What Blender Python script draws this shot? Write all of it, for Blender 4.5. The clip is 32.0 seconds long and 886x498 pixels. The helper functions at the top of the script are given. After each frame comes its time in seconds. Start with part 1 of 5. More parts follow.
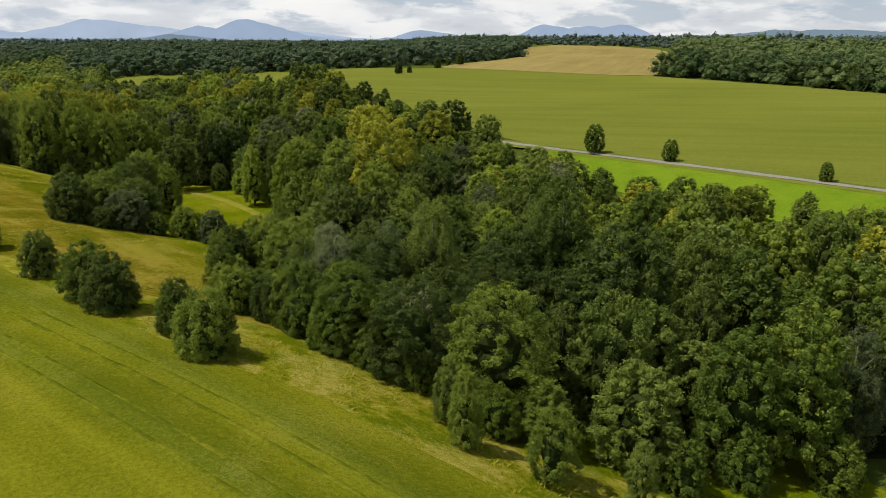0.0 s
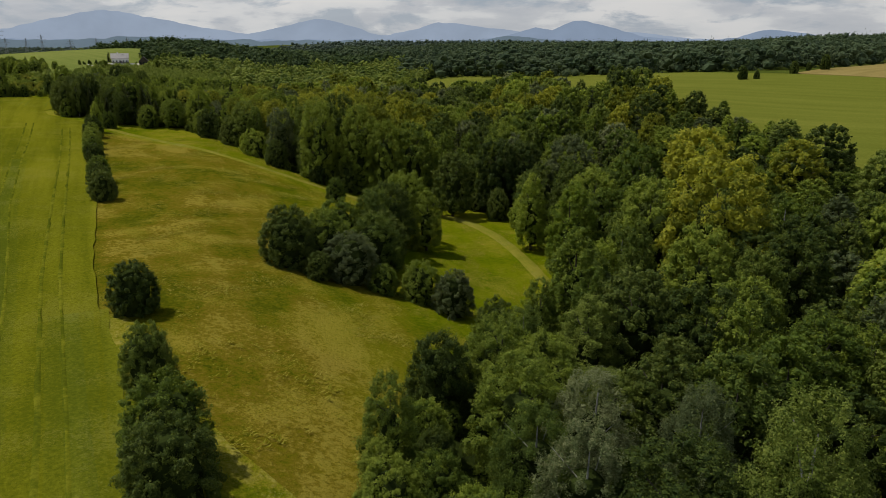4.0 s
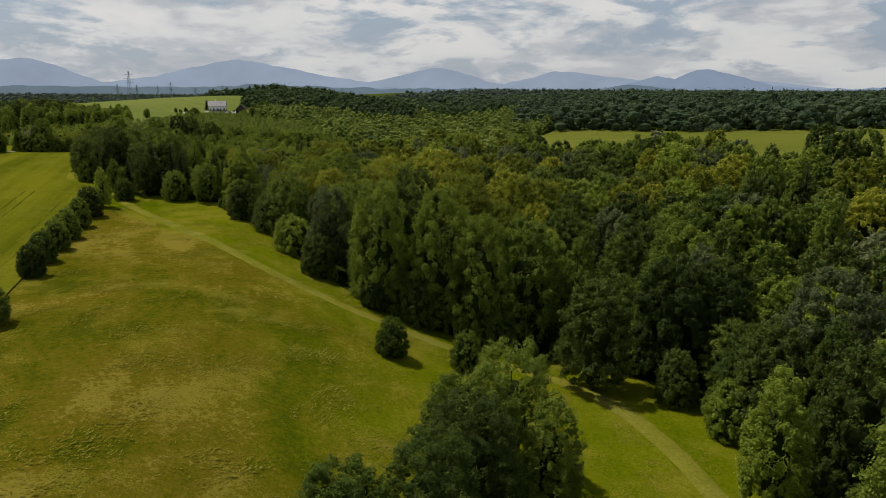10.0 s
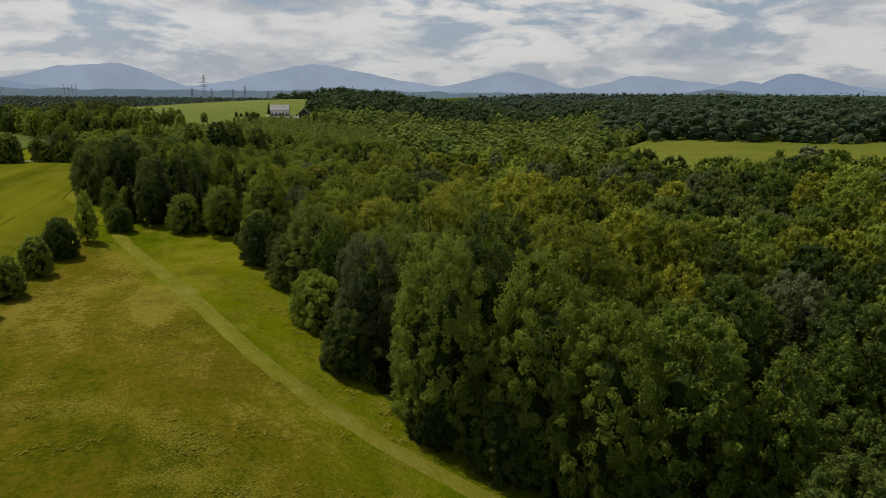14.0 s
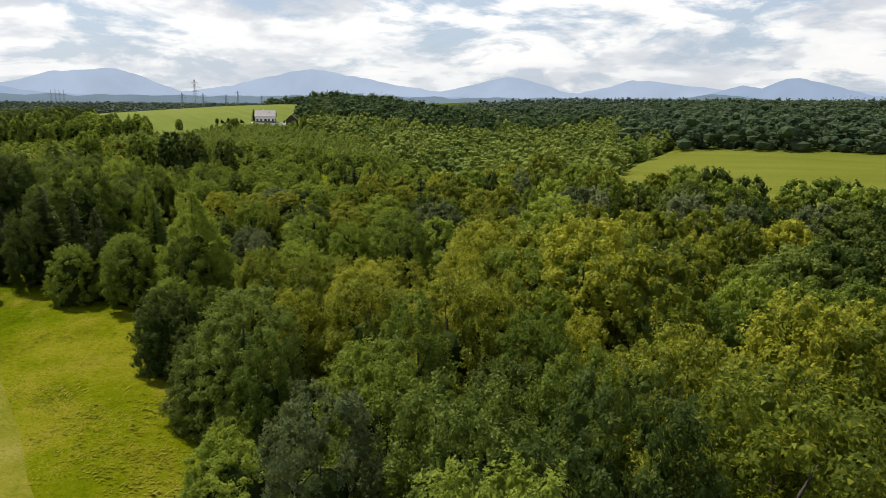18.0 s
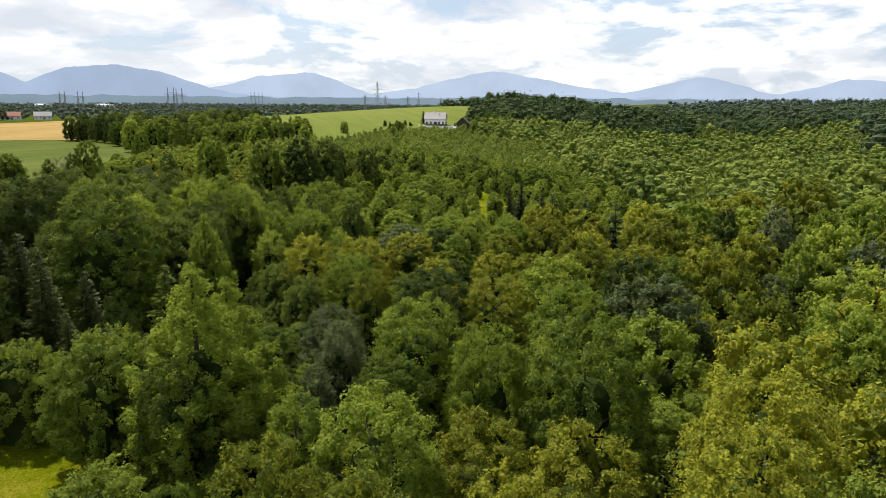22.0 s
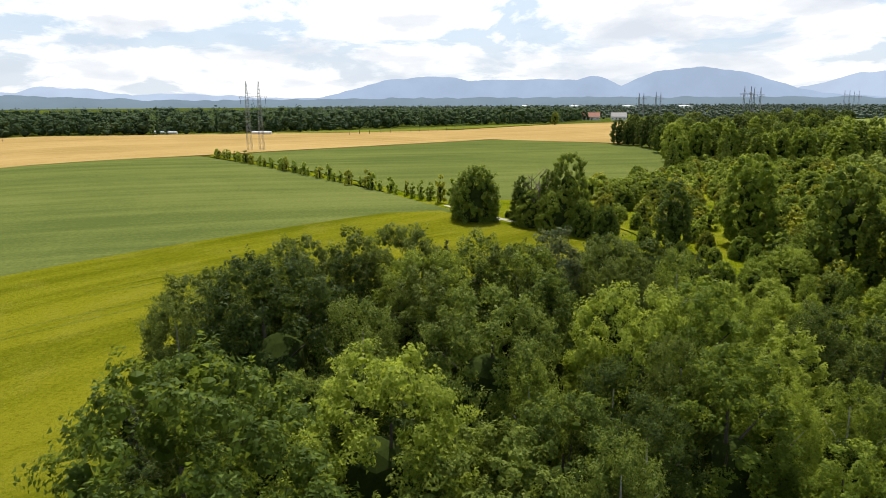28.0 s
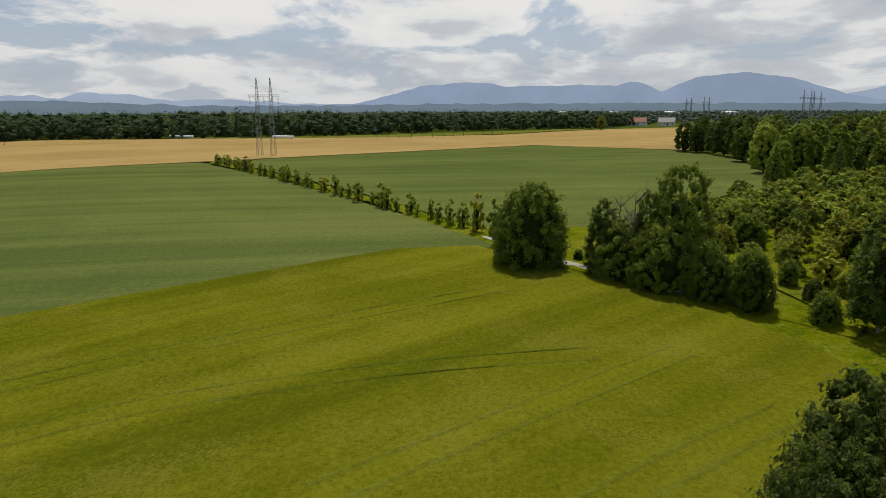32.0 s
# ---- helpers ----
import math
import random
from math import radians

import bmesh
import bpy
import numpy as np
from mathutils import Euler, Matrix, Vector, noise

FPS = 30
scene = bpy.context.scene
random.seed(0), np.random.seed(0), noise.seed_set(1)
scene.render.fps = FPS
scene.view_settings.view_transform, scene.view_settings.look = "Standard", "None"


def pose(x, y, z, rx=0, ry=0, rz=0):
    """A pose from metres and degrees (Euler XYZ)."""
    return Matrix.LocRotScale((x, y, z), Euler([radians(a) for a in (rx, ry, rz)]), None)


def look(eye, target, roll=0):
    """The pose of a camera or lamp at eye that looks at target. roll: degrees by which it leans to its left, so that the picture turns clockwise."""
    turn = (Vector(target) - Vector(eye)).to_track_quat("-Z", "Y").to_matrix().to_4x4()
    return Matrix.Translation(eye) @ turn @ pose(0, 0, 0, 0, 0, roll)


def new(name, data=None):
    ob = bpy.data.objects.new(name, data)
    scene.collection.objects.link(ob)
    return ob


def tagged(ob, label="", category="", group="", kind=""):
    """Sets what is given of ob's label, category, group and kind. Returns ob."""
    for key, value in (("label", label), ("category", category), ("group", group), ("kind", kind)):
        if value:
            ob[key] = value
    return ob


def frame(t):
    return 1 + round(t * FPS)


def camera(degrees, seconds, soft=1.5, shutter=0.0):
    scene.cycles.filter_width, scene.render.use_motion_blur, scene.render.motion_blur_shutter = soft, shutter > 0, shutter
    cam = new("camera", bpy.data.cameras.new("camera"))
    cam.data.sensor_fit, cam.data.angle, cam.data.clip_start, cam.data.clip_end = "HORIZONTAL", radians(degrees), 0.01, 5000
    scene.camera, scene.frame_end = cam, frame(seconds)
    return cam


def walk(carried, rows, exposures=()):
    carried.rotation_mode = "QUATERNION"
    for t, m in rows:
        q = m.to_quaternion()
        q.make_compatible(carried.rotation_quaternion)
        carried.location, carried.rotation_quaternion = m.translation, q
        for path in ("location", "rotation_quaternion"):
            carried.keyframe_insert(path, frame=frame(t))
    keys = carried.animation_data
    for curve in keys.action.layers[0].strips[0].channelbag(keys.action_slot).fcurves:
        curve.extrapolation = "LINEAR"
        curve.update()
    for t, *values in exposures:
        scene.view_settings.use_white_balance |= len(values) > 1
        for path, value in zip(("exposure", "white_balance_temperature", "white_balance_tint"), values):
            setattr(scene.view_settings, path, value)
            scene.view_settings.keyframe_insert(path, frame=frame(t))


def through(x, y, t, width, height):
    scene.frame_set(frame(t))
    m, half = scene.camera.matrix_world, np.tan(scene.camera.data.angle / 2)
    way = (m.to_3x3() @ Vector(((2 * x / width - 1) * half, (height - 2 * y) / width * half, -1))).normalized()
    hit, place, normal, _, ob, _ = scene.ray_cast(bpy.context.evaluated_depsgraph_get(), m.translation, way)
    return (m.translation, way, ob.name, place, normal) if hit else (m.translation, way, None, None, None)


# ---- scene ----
cam = camera(64.9, 32.0, soft=0.7)
METRES, EYE, TILT, LEAN, TURN = 350.0, 38.5, -16.6, -0.3, 0.0
ROWS = [
    (0.0, 0.0, 0.0, 0.0, -0.0, -0.0, -0.0),
    (0.5, 0.0029, 0.0167, 0.0046, 6.15, -0.21, -1.79),
    (1.0, 0.004, 0.0335, 0.0092, 12.11, -0.58, -3.46),
    (1.5, 0.0042, 0.05, 0.0139, 16.75, -1.01, -4.72),
    (2.0, 0.0026, 0.0662, 0.0186, 19.89, -1.39, -5.55),
    (2.5, -0.0005, 0.0823, 0.0232, 22.43, -1.74, -6.26),
    (4.5, -0.0216, 0.1405, 0.0402, 25.12, -0.91, -7.09),
    (5.0, -0.0287, 0.1549, 0.0446, 25.22, 0.45, -7.16),
    (5.5, -0.036, 0.1693, 0.0489, 25.29, 1.82, -7.22),
    (6.0, -0.0438, 0.1836, 0.053, 25.6, 2.15, -7.37),
    (6.5, -0.0511, 0.1969, 0.057, 26.57, 2.07, -7.65),
    (7.0, -0.0591, 0.2113, 0.0613, 27.16, 2.02, -7.83),
    (7.5, -0.0677, 0.2256, 0.0656, 28.35, 1.88, -8.15),
    (8.0, -0.0761, 0.2399, 0.0699, 29.35, 1.74, -8.38),
    (8.5, -0.0848, 0.2538, 0.074, 30.03, 1.62, -8.61),
    (9.0, -0.0938, 0.2675, 0.078, 31.02, 1.48, -8.89),
    (9.5, -0.103, 0.281, 0.0821, 32.21, 1.25, -9.16),
    (10.0, -0.1122, 0.2943, 0.086, 33.91, 0.97, -9.54),
    (10.5, -0.1214, 0.3071, 0.0895, 36.0, 0.67, -10.07),
    (11.0, -0.1306, 0.3194, 0.0928, 37.41, 0.41, -10.42),
    (11.5, -0.1401, 0.3313, 0.0961, 38.32, 0.28, -10.65),
    (12.0, -0.1501, 0.3427, 0.0994, 38.8, 0.23, -10.79),
    (12.5, -0.1601, 0.3541, 0.1027, 39.09, 0.24, -10.83),
    (13.0, -0.1704, 0.3653, 0.1059, 39.33, 0.26, -10.93),
    (13.5, -0.1807, 0.3763, 0.1091, 39.53, 0.27, -10.97),
    (14.0, -0.1914, 0.3873, 0.1123, 39.64, 0.3, -11.05),
    (14.5, -0.2024, 0.3984, 0.1156, 39.65, 0.34, -11.05),
    (16.5, -0.2459, 0.4416, 0.1277, 39.56, 0.56, -10.99),
    (17.0, -0.2568, 0.4524, 0.1308, 39.55, 0.63, -10.94),
    (17.5, -0.2678, 0.4632, 0.1339, 39.5, 0.68, -10.95),
    (18.0, -0.2788, 0.4742, 0.137, 39.49, 0.74, -10.95),
    (18.5, -0.29, 0.4853, 0.1402, 39.47, 0.78, -11.0),
    (19.0, -0.3013, 0.4963, 0.1434, 39.77, 0.75, -11.06),
    (19.5, -0.3124, 0.5074, 0.1467, 40.86, 0.56, -11.27),
    (20.0, -0.3237, 0.5184, 0.1498, 42.12, 0.36, -11.54),
    (20.5, -0.3351, 0.5293, 0.1528, 43.56, 0.06, -11.81),
    (21.0, -0.3467, 0.5399, 0.1558, 45.62, -0.34, -12.22),
    (21.5, -0.3585, 0.5502, 0.1587, 49.39, -1.16, -12.95),
    (22.0, -0.3707, 0.5604, 0.1615, 54.01, -2.22, -13.68),
    (22.5, -0.3833, 0.5703, 0.1642, 58.75, -3.38, -14.28),
    (23.0, -0.3961, 0.5794, 0.1667, 63.87, -4.68, -14.93),
    (23.5, -0.4093, 0.588, 0.1689, 69.18, -6.11, -15.47),
    (24.0, -0.4227, 0.5955, 0.171, 73.41, -7.3, -15.84),
    (24.5, -0.4365, 0.6019, 0.1727, 77.04, -8.32, -16.01),
    (25.0, -0.4503, 0.6073, 0.1742, 81.19, -9.49, -16.18),
    (25.5, -0.4644, 0.6118, 0.1753, 85.11, -10.6, -16.26),
    (26.0, -0.4791, 0.6152, 0.1762, 89.76, -11.92, -16.32),
    (26.5, -0.4941, 0.6178, 0.1769, 94.48, -13.23, -16.19),
    (28.5, -0.5477, 0.6195, 0.1762, 100.47, -14.62, -16.14),
    (29.0, -0.5609, 0.6179, 0.1756, 101.02, -14.7, -16.11),
    (29.5, -0.5742, 0.6158, 0.175, 101.76, -14.84, -16.06),
    (30.0, -0.5875, 0.6134, 0.1741, 102.3, -14.95, -16.05),
    (30.5, -0.6002, 0.6113, 0.1717, 102.71, -15.05, -16.0),
    (31.0, -0.6129, 0.6091, 0.1688, 102.96, -15.06, -16.01),
    (31.5, -0.6258, 0.6063, 0.1668, 103.13, -15.03, -16.07),
    (32.0, -0.6387, 0.6031, 0.1652, 103.09, -14.92, -16.03),
]
EXPOSURES = [(0, -0.15), (2.5, -0.36), (4.5, -0.74), (8, -0.66), (12, -0.8), (14.5, -0.78), (17, -0.2), (19, -0.06), (22, 0.17), (24, 0.58), (26, 0.72), (28.5, 0.05), (30.5, -0.25), (32, -0.57)]
walk(cam, [(t, pose(0, 0, EYE, TILT, LEAN, TURN) @ pose(METRES * x, METRES * y, METRES * z, 90 + pitch, roll, yaw)) for t, x, y, z, yaw, pitch, roll in ROWS], EXPOSURES)

# ---- sky and sun ----
SUN_FROM = Vector((-0.985, -0.12, 0)).normalized()
SUN_ELEVATION = 61.0
SUN_POWER, SKY_POWER = 5.0, 0.1
sun = new("sun", bpy.data.lights.new("sun", "SUN"))
sun.data.energy, sun.data.angle, sun.data.color = SUN_POWER, radians(0.6), (1.0, 0.95, 0.86)
e = radians(SUN_ELEVATION)
sun.matrix_world = look((0, 0, 300), Vector((0, 0, 300)) - Vector((SUN_FROM.x * math.cos(e), SUN_FROM.y * math.cos(e), math.sin(e))))


def node(nt, kind, **props):
    n = nt.nodes.new(kind)
    for k, v in props.items():
        if k == "op":
            n.operation = v
        elif k == "blend":
            n.blend_type = v
        elif k == "dtype":
            n.data_type = v
    return n


def wire(nt, a, b):
    nt.links.new(a, b)


def maths(nt, op, a, b=None):
    n = node(nt, "ShaderNodeMath", op=op)
    for i, v in enumerate((a, b)):
        if v is None:
            continue
        if isinstance(v, (int, float)):
            n.inputs[i].default_value = v
        else:
            wire(nt, v, n.inputs[i])
    return n.outputs[0]


def ramp(nt, fac, stops):
    n = nt.nodes.new("ShaderNodeValToRGB")
    els = n.color_ramp.elements
    while len(els) < len(stops):
        els.new(0.5)
    for el, (p, c) in zip(els, stops):
        el.position, el.color = p, (*c, 1) if len(c) == 3 else c
    wire(nt, fac, n.inputs[0])
    return n.outputs[0]


def mix(nt, fac, a, b, blend="MIX"):
    n = node(nt, "ShaderNodeMix", dtype="RGBA", blend=blend)
    for sock, v in ((n.inputs[0], fac), (n.inputs[6], a), (n.inputs[7], b)):
        if isinstance(v, (int, float)):
            sock.default_value = v
        elif isinstance(v, tuple):
            sock.default_value = (*v, 1)
        else:
            wire(nt, v, sock)
    return n.outputs[2]


def noise_tex(nt, vec, scale, detail=4.0, rough=0.55, distort=0.0):
    n = nt.nodes.new("ShaderNodeTexNoise")
    n.inputs["Scale"].default_value, n.inputs["Detail"].default_value = scale, detail
    n.inputs["Roughness"].default_value, n.inputs["Distortion"].default_value = rough, distort
    if vec is not None:
        wire(nt, vec, n.inputs["Vector"])
    return n.outputs["Fac"]


world = bpy.data.worlds.new("sky")
scene.world = world
world.use_nodes = True
nt = world.node_tree
bg = nt.nodes["Background"]
bg.inputs["Strength"].default_value = SKY_POWER
sky = nt.nodes.new("ShaderNodeTexSky")
sky.sky_type, sky.sun_disc = "NISHITA", False
sky.sun_elevation, sky.sun_rotation = radians(SUN_ELEVATION), radians(263)
sky.air_density, sky.dust_density = 1.0, 2.0
tc = nt.nodes.new("ShaderNodeTexCoord")
sep = nt.nodes.new("ShaderNodeSeparateXYZ")
wire(nt, tc.outputs["Generated"], sep.inputs[0])
up = maths(nt, "ADD", maths(nt, "MAXIMUM", sep.outputs["Z"], 0.0), 0.25)
flat = nt.nodes.new("ShaderNodeCombineXYZ")
wire(nt, maths(nt, "DIVIDE", sep.outputs["X"], up), flat.inputs["X"])
wire(nt, maths(nt, "DIVIDE", sep.outputs["Y"], up), flat.inputs["Y"])
broad = noise_tex(nt, flat.outputs[0], 0.7, 4, 0.5, 0.2)
puffs = noise_tex(nt, flat.outputs[0], 2.1, 9, 0.54, 0.15)
dense = maths(nt, "ADD", maths(nt, "MULTIPLY", broad, 0.4), maths(nt, "MULTIPLY", puffs, 0.6))
body = ramp(nt, dense, [(0.43, (13.4, 13.2, 12.9)), (0.495, (12.0, 12.1, 12.1)), (0.53, (9.3, 9.6, 10.1)), (0.61, (7.5, 8.0, 8.8))])
# the clouds stand close together towards the horizon and leave clear sky overhead
open_sky = maths(nt, "MULTIPLY", maths(nt, "SUBTRACT", sep.outputs["Z"], 0.22), 1.3)
part_ = maths(nt, "SUBTRACT", noise_tex(nt, flat.outputs[0], 1.8, 8, 0.6, 0.3), maths(nt, "MINIMUM", maths(nt, "MAXIMUM", open_sky, 0.0), 0.3))
gap = ramp(nt, part_, [(0.42, (1, 1, 1)), (0.5, (0, 0, 0))])
blue = mix(nt, ramp(nt, sep.outputs["Z"], [(0.15, (0.55, 0.55, 0.55)), (0.5, (0.2, 0.2, 0.2))]), sky.outputs[0], (6.8, 8.9, 11.8))
clouds = mix(nt, maths(nt, "MULTIPLY", gap, 0.85), body, blue)
haze = ramp(nt, sep.outputs["Z"], [(0.0, (1, 1, 1)), (0.09, (0, 0, 0))])
hazy = mix(nt, maths(nt, "MULTIPLY", haze, 0.5), clouds, (9.4, 9.7, 10.0))
# the clouds are brighter on the sun's side
side = maths(nt, "ADD", maths(nt, "MULTIPLY", sep.outputs["X"], -0.06), 0.82)
lit = nt.nodes.new("ShaderNodeVectorMath")
lit.operation = "SCALE"
wire(nt, hazy, lit.inputs[0])
wire(nt, side, lit.inputs["Scale"])
wire(nt, lit.outputs[0], bg.inputs["Color"])

# ---- materials ----


def material(name, rough=0.8, spec=0.3):
    m = bpy.data.materials.new(name)
    m.use_nodes = True
    b = m.node_tree.nodes["Principled BSDF"]
    b.inputs["Roughness"].default_value = rough
    b.inputs["Specular IOR Level"].default_value = spec
    return m, m.node_tree, b


def bump(nt, b, height, strength, dist):
    n = nt.nodes.new("ShaderNodeBump")
    n.inputs["Strength"].default_value, n.inputs["Distance"].default_value = strength, dist
    wire(nt, height, n.inputs["Height"])
    wire(nt, n.outputs[0], b.inputs["Normal"])


def coords(nt, scale=(1, 1, 1), turn=0.0):
    n, g = nt.nodes.new("ShaderNodeMapping"), nt.nodes.new("ShaderNodeNewGeometry")
    n.vector_type = "TEXTURE"
    n.inputs["Scale"].default_value, n.inputs["Rotation"].default_value = tuple(1 / s for s in scale), (0, 0, radians(turn))
    wire(nt, g.outputs["Position"], n.inputs["Vector"])
    return n.outputs[0]


def leaf_material(name, dark, mid, light, through=0.46, cells=0.0):
    """Foliage: tone by tree, by clump and by leaf, with light through the leaves."""
    m, nt, b = material(name, 0.55, 0.05 if cells else 0.08)
    info, geo = nt.nodes.new("ShaderNodeObjectInfo"), nt.nodes.new("ShaderNodeNewGeometry")
    pos = coords(nt)
    tone = maths(nt, "ADD", maths(nt, "MULTIPLY", noise_tex(nt, pos, 0.35, 3), 0.28), maths(nt, "ADD", maths(nt, "MULTIPLY", maths(nt, "SUBTRACT", geo.outputs["Random Per Island"], 0.5), 0.25 if cells else 0.55), 0.275))
    tone = maths(nt, "ADD", tone, maths(nt, "MULTIPLY", noise_tex(nt, pos, 0.07, 3), 0.3))
    tone = maths(nt, "ADD", tone, maths(nt, "MULTIPLY", noise_tex(nt, pos, 7.0, 2, 0.7), 0.24))
    tone = maths(nt, "ADD", tone, maths(nt, "MULTIPLY", maths(nt, "SUBTRACT", info.outputs["Random"], 0.83), 0.5))
    if cells:
        # woods joined into one mesh: a tone for each crown
        vor = nt.nodes.new("ShaderNodeTexVoronoi")
        vor.inputs["Scale"].default_value = cells
        wire(nt, pos, vor.inputs["Vector"])
        crown_tone = nt.nodes.new("ShaderNodeSeparateXYZ")
        wire(nt, vor.outputs["Color"], crown_tone.inputs[0])
        tone = maths(nt, "ADD", tone, maths(nt, "MULTIPLY", maths(nt, "SUBTRACT", crown_tone.outputs["X"], 0.5), 0.4))
    col = ramp(nt, tone, [(0.3, dark), (0.52, mid), (0.76, light)])
    wire(nt, col, b.inputs["Base Color"])
    tr = nt.nodes.new("ShaderNodeBsdfTranslucent")
    wire(nt, mix(nt, 0.5, col, (1.22 * light[0], 1.2 * light[1], 0.7 * light[2])), tr.inputs["Color"])
    ms = nt.nodes.new("ShaderNodeMixShader")
    ms.inputs[0].default_value = through
    wire(nt, b.outputs[0], ms.inputs[1])
    wire(nt, tr.outputs[0], ms.inputs[2])
    wire(nt, ms.outputs[0], nt.nodes["Material Output"].inputs["Surface"])
    return m


LEAF = {
    "mid": leaf_material("leaf_mid", (0.0676, 0.1045, 0.0179), (0.1359, 0.1943, 0.0279), (0.2594, 0.3075, 0.0437)),
    "dark": leaf_material("leaf_dark", (0.0373, 0.0616, 0.0149), (0.0817, 0.1167, 0.0222), (0.1630, 0.1967, 0.0386)),
    "fresh": leaf_material("leaf_fresh", (0.1022, 0.1537, 0.0221), (0.2038, 0.2786, 0.0358), (0.3644, 0.4153, 0.0658), 0.55),
    "yellow": leaf_material("leaf_linden", (0.0772, 0.1103, 0.0160), (0.1822, 0.2163, 0.0270), (0.4233, 0.4148, 0.0450), 0.5),
    "grey": leaf_material("leaf_willow", (0.0704, 0.0953, 0.0410), (0.1401, 0.1760, 0.0700), (0.2644, 0.2831, 0.1343)),
    "olive": leaf_material("leaf_olive", (0.0577, 0.0920, 0.0174), (0.1225, 0.1690, 0.0291), (0.2211, 0.2671, 0.0503)),
    "needle": leaf_material("needle_spruce", (0.0297, 0.0427, 0.0155), (0.0641, 0.0833, 0.0246), (0.1359, 0.1494, 0.0400), 0.2),
    "larch": leaf_material("needle_larch", (0.0919, 0.1331, 0.0202), (0.1810, 0.2376, 0.0287), (0.3148, 0.3683, 0.0504), 0.5),
    # horizon foliage: distance haze is mixed into this bluish leaf colour
    "far": leaf_material("leaf_far_haze", (0.0440, 0.0640, 0.0480), (0.0620, 0.0880, 0.0640), (0.0900, 0.1200, 0.0840), 0.2),
    "rust": leaf_material("leaf_rusty", (0.1204, 0.0546, 0.0375), (0.2202, 0.1091, 0.0624), (0.3415, 0.1825, 0.0998), 0.2),
    "wood_fresh": leaf_material("leaf_wood_fresh", (0.0789, 0.1200, 0.0220), (0.1676, 0.2250, 0.0350), (0.2859, 0.3300, 0.0600), 0.3, 0.15),
    "wood_mid": leaf_material("leaf_wood_mid", (0.0543, 0.0850, 0.0200), (0.1134, 0.1620, 0.0310), (0.2267, 0.2650, 0.0480), 0.25, 0.13),
    "wood_dark": leaf_material("leaf_wood_dark", (0.0420, 0.0700, 0.0260), (0.0720, 0.1080, 0.0360), (0.1250, 0.1600, 0.0520), 0.25, 0.1),
    # distant wood and belt: paler, bluer leaves with distance haze painted in
    "wood_far_haze": leaf_material("leaf_wood_far_haze", (0.0380, 0.0620, 0.0320), (0.0580, 0.0880, 0.0420), (0.0880, 0.1180, 0.0560), 0.25, 0.09),
    "wood_belt_haze": leaf_material("leaf_wood_belt_haze", (0.0532, 0.0868, 0.0416), (0.0812, 0.1232, 0.0546), (0.1232, 0.1652, 0.0728), 0.5, 0.09),
}


def plain(name, c1, c2, scale=3.0, rough=0.8, spec=0.3, metal=0.0, bumps=0.2):
    m, nt, b = material(name, rough, spec)
    pos = coords(nt)
    f = maths(nt, "ADD", maths(nt, "MULTIPLY", noise_tex(nt, pos, scale, 5), 0.6), maths(nt, "MULTIPLY", noise_tex(nt, pos, scale * 7, 3), 0.4))
    wire(nt, ramp(nt, f, [(0.3, c1), (0.7, c2)]), b.inputs["Base Color"])
    b.inputs["Metallic"].default_value = metal
    bump(nt, b, f, bumps, 0.05)
    return m


BARK = plain("bark", (0.035, 0.028, 0.02), (0.10, 0.085, 0.065), 2.0, 0.95)
# crown cores: twigs with the shade between leaves painted into their colour
INNER = plain("inner_twig_shade", (0.018, 0.026, 0.006), (0.042, 0.058, 0.014), 1.5, 1.0, 0.0)
BIRCH = plain("birch_bark", (0.12, 0.11, 0.10), (0.55, 0.53, 0.48), 1.3, 0.8)
DEAD = plain("dead_wood", (0.12, 0.10, 0.085), (0.24, 0.21, 0.18), 2.0, 0.9)


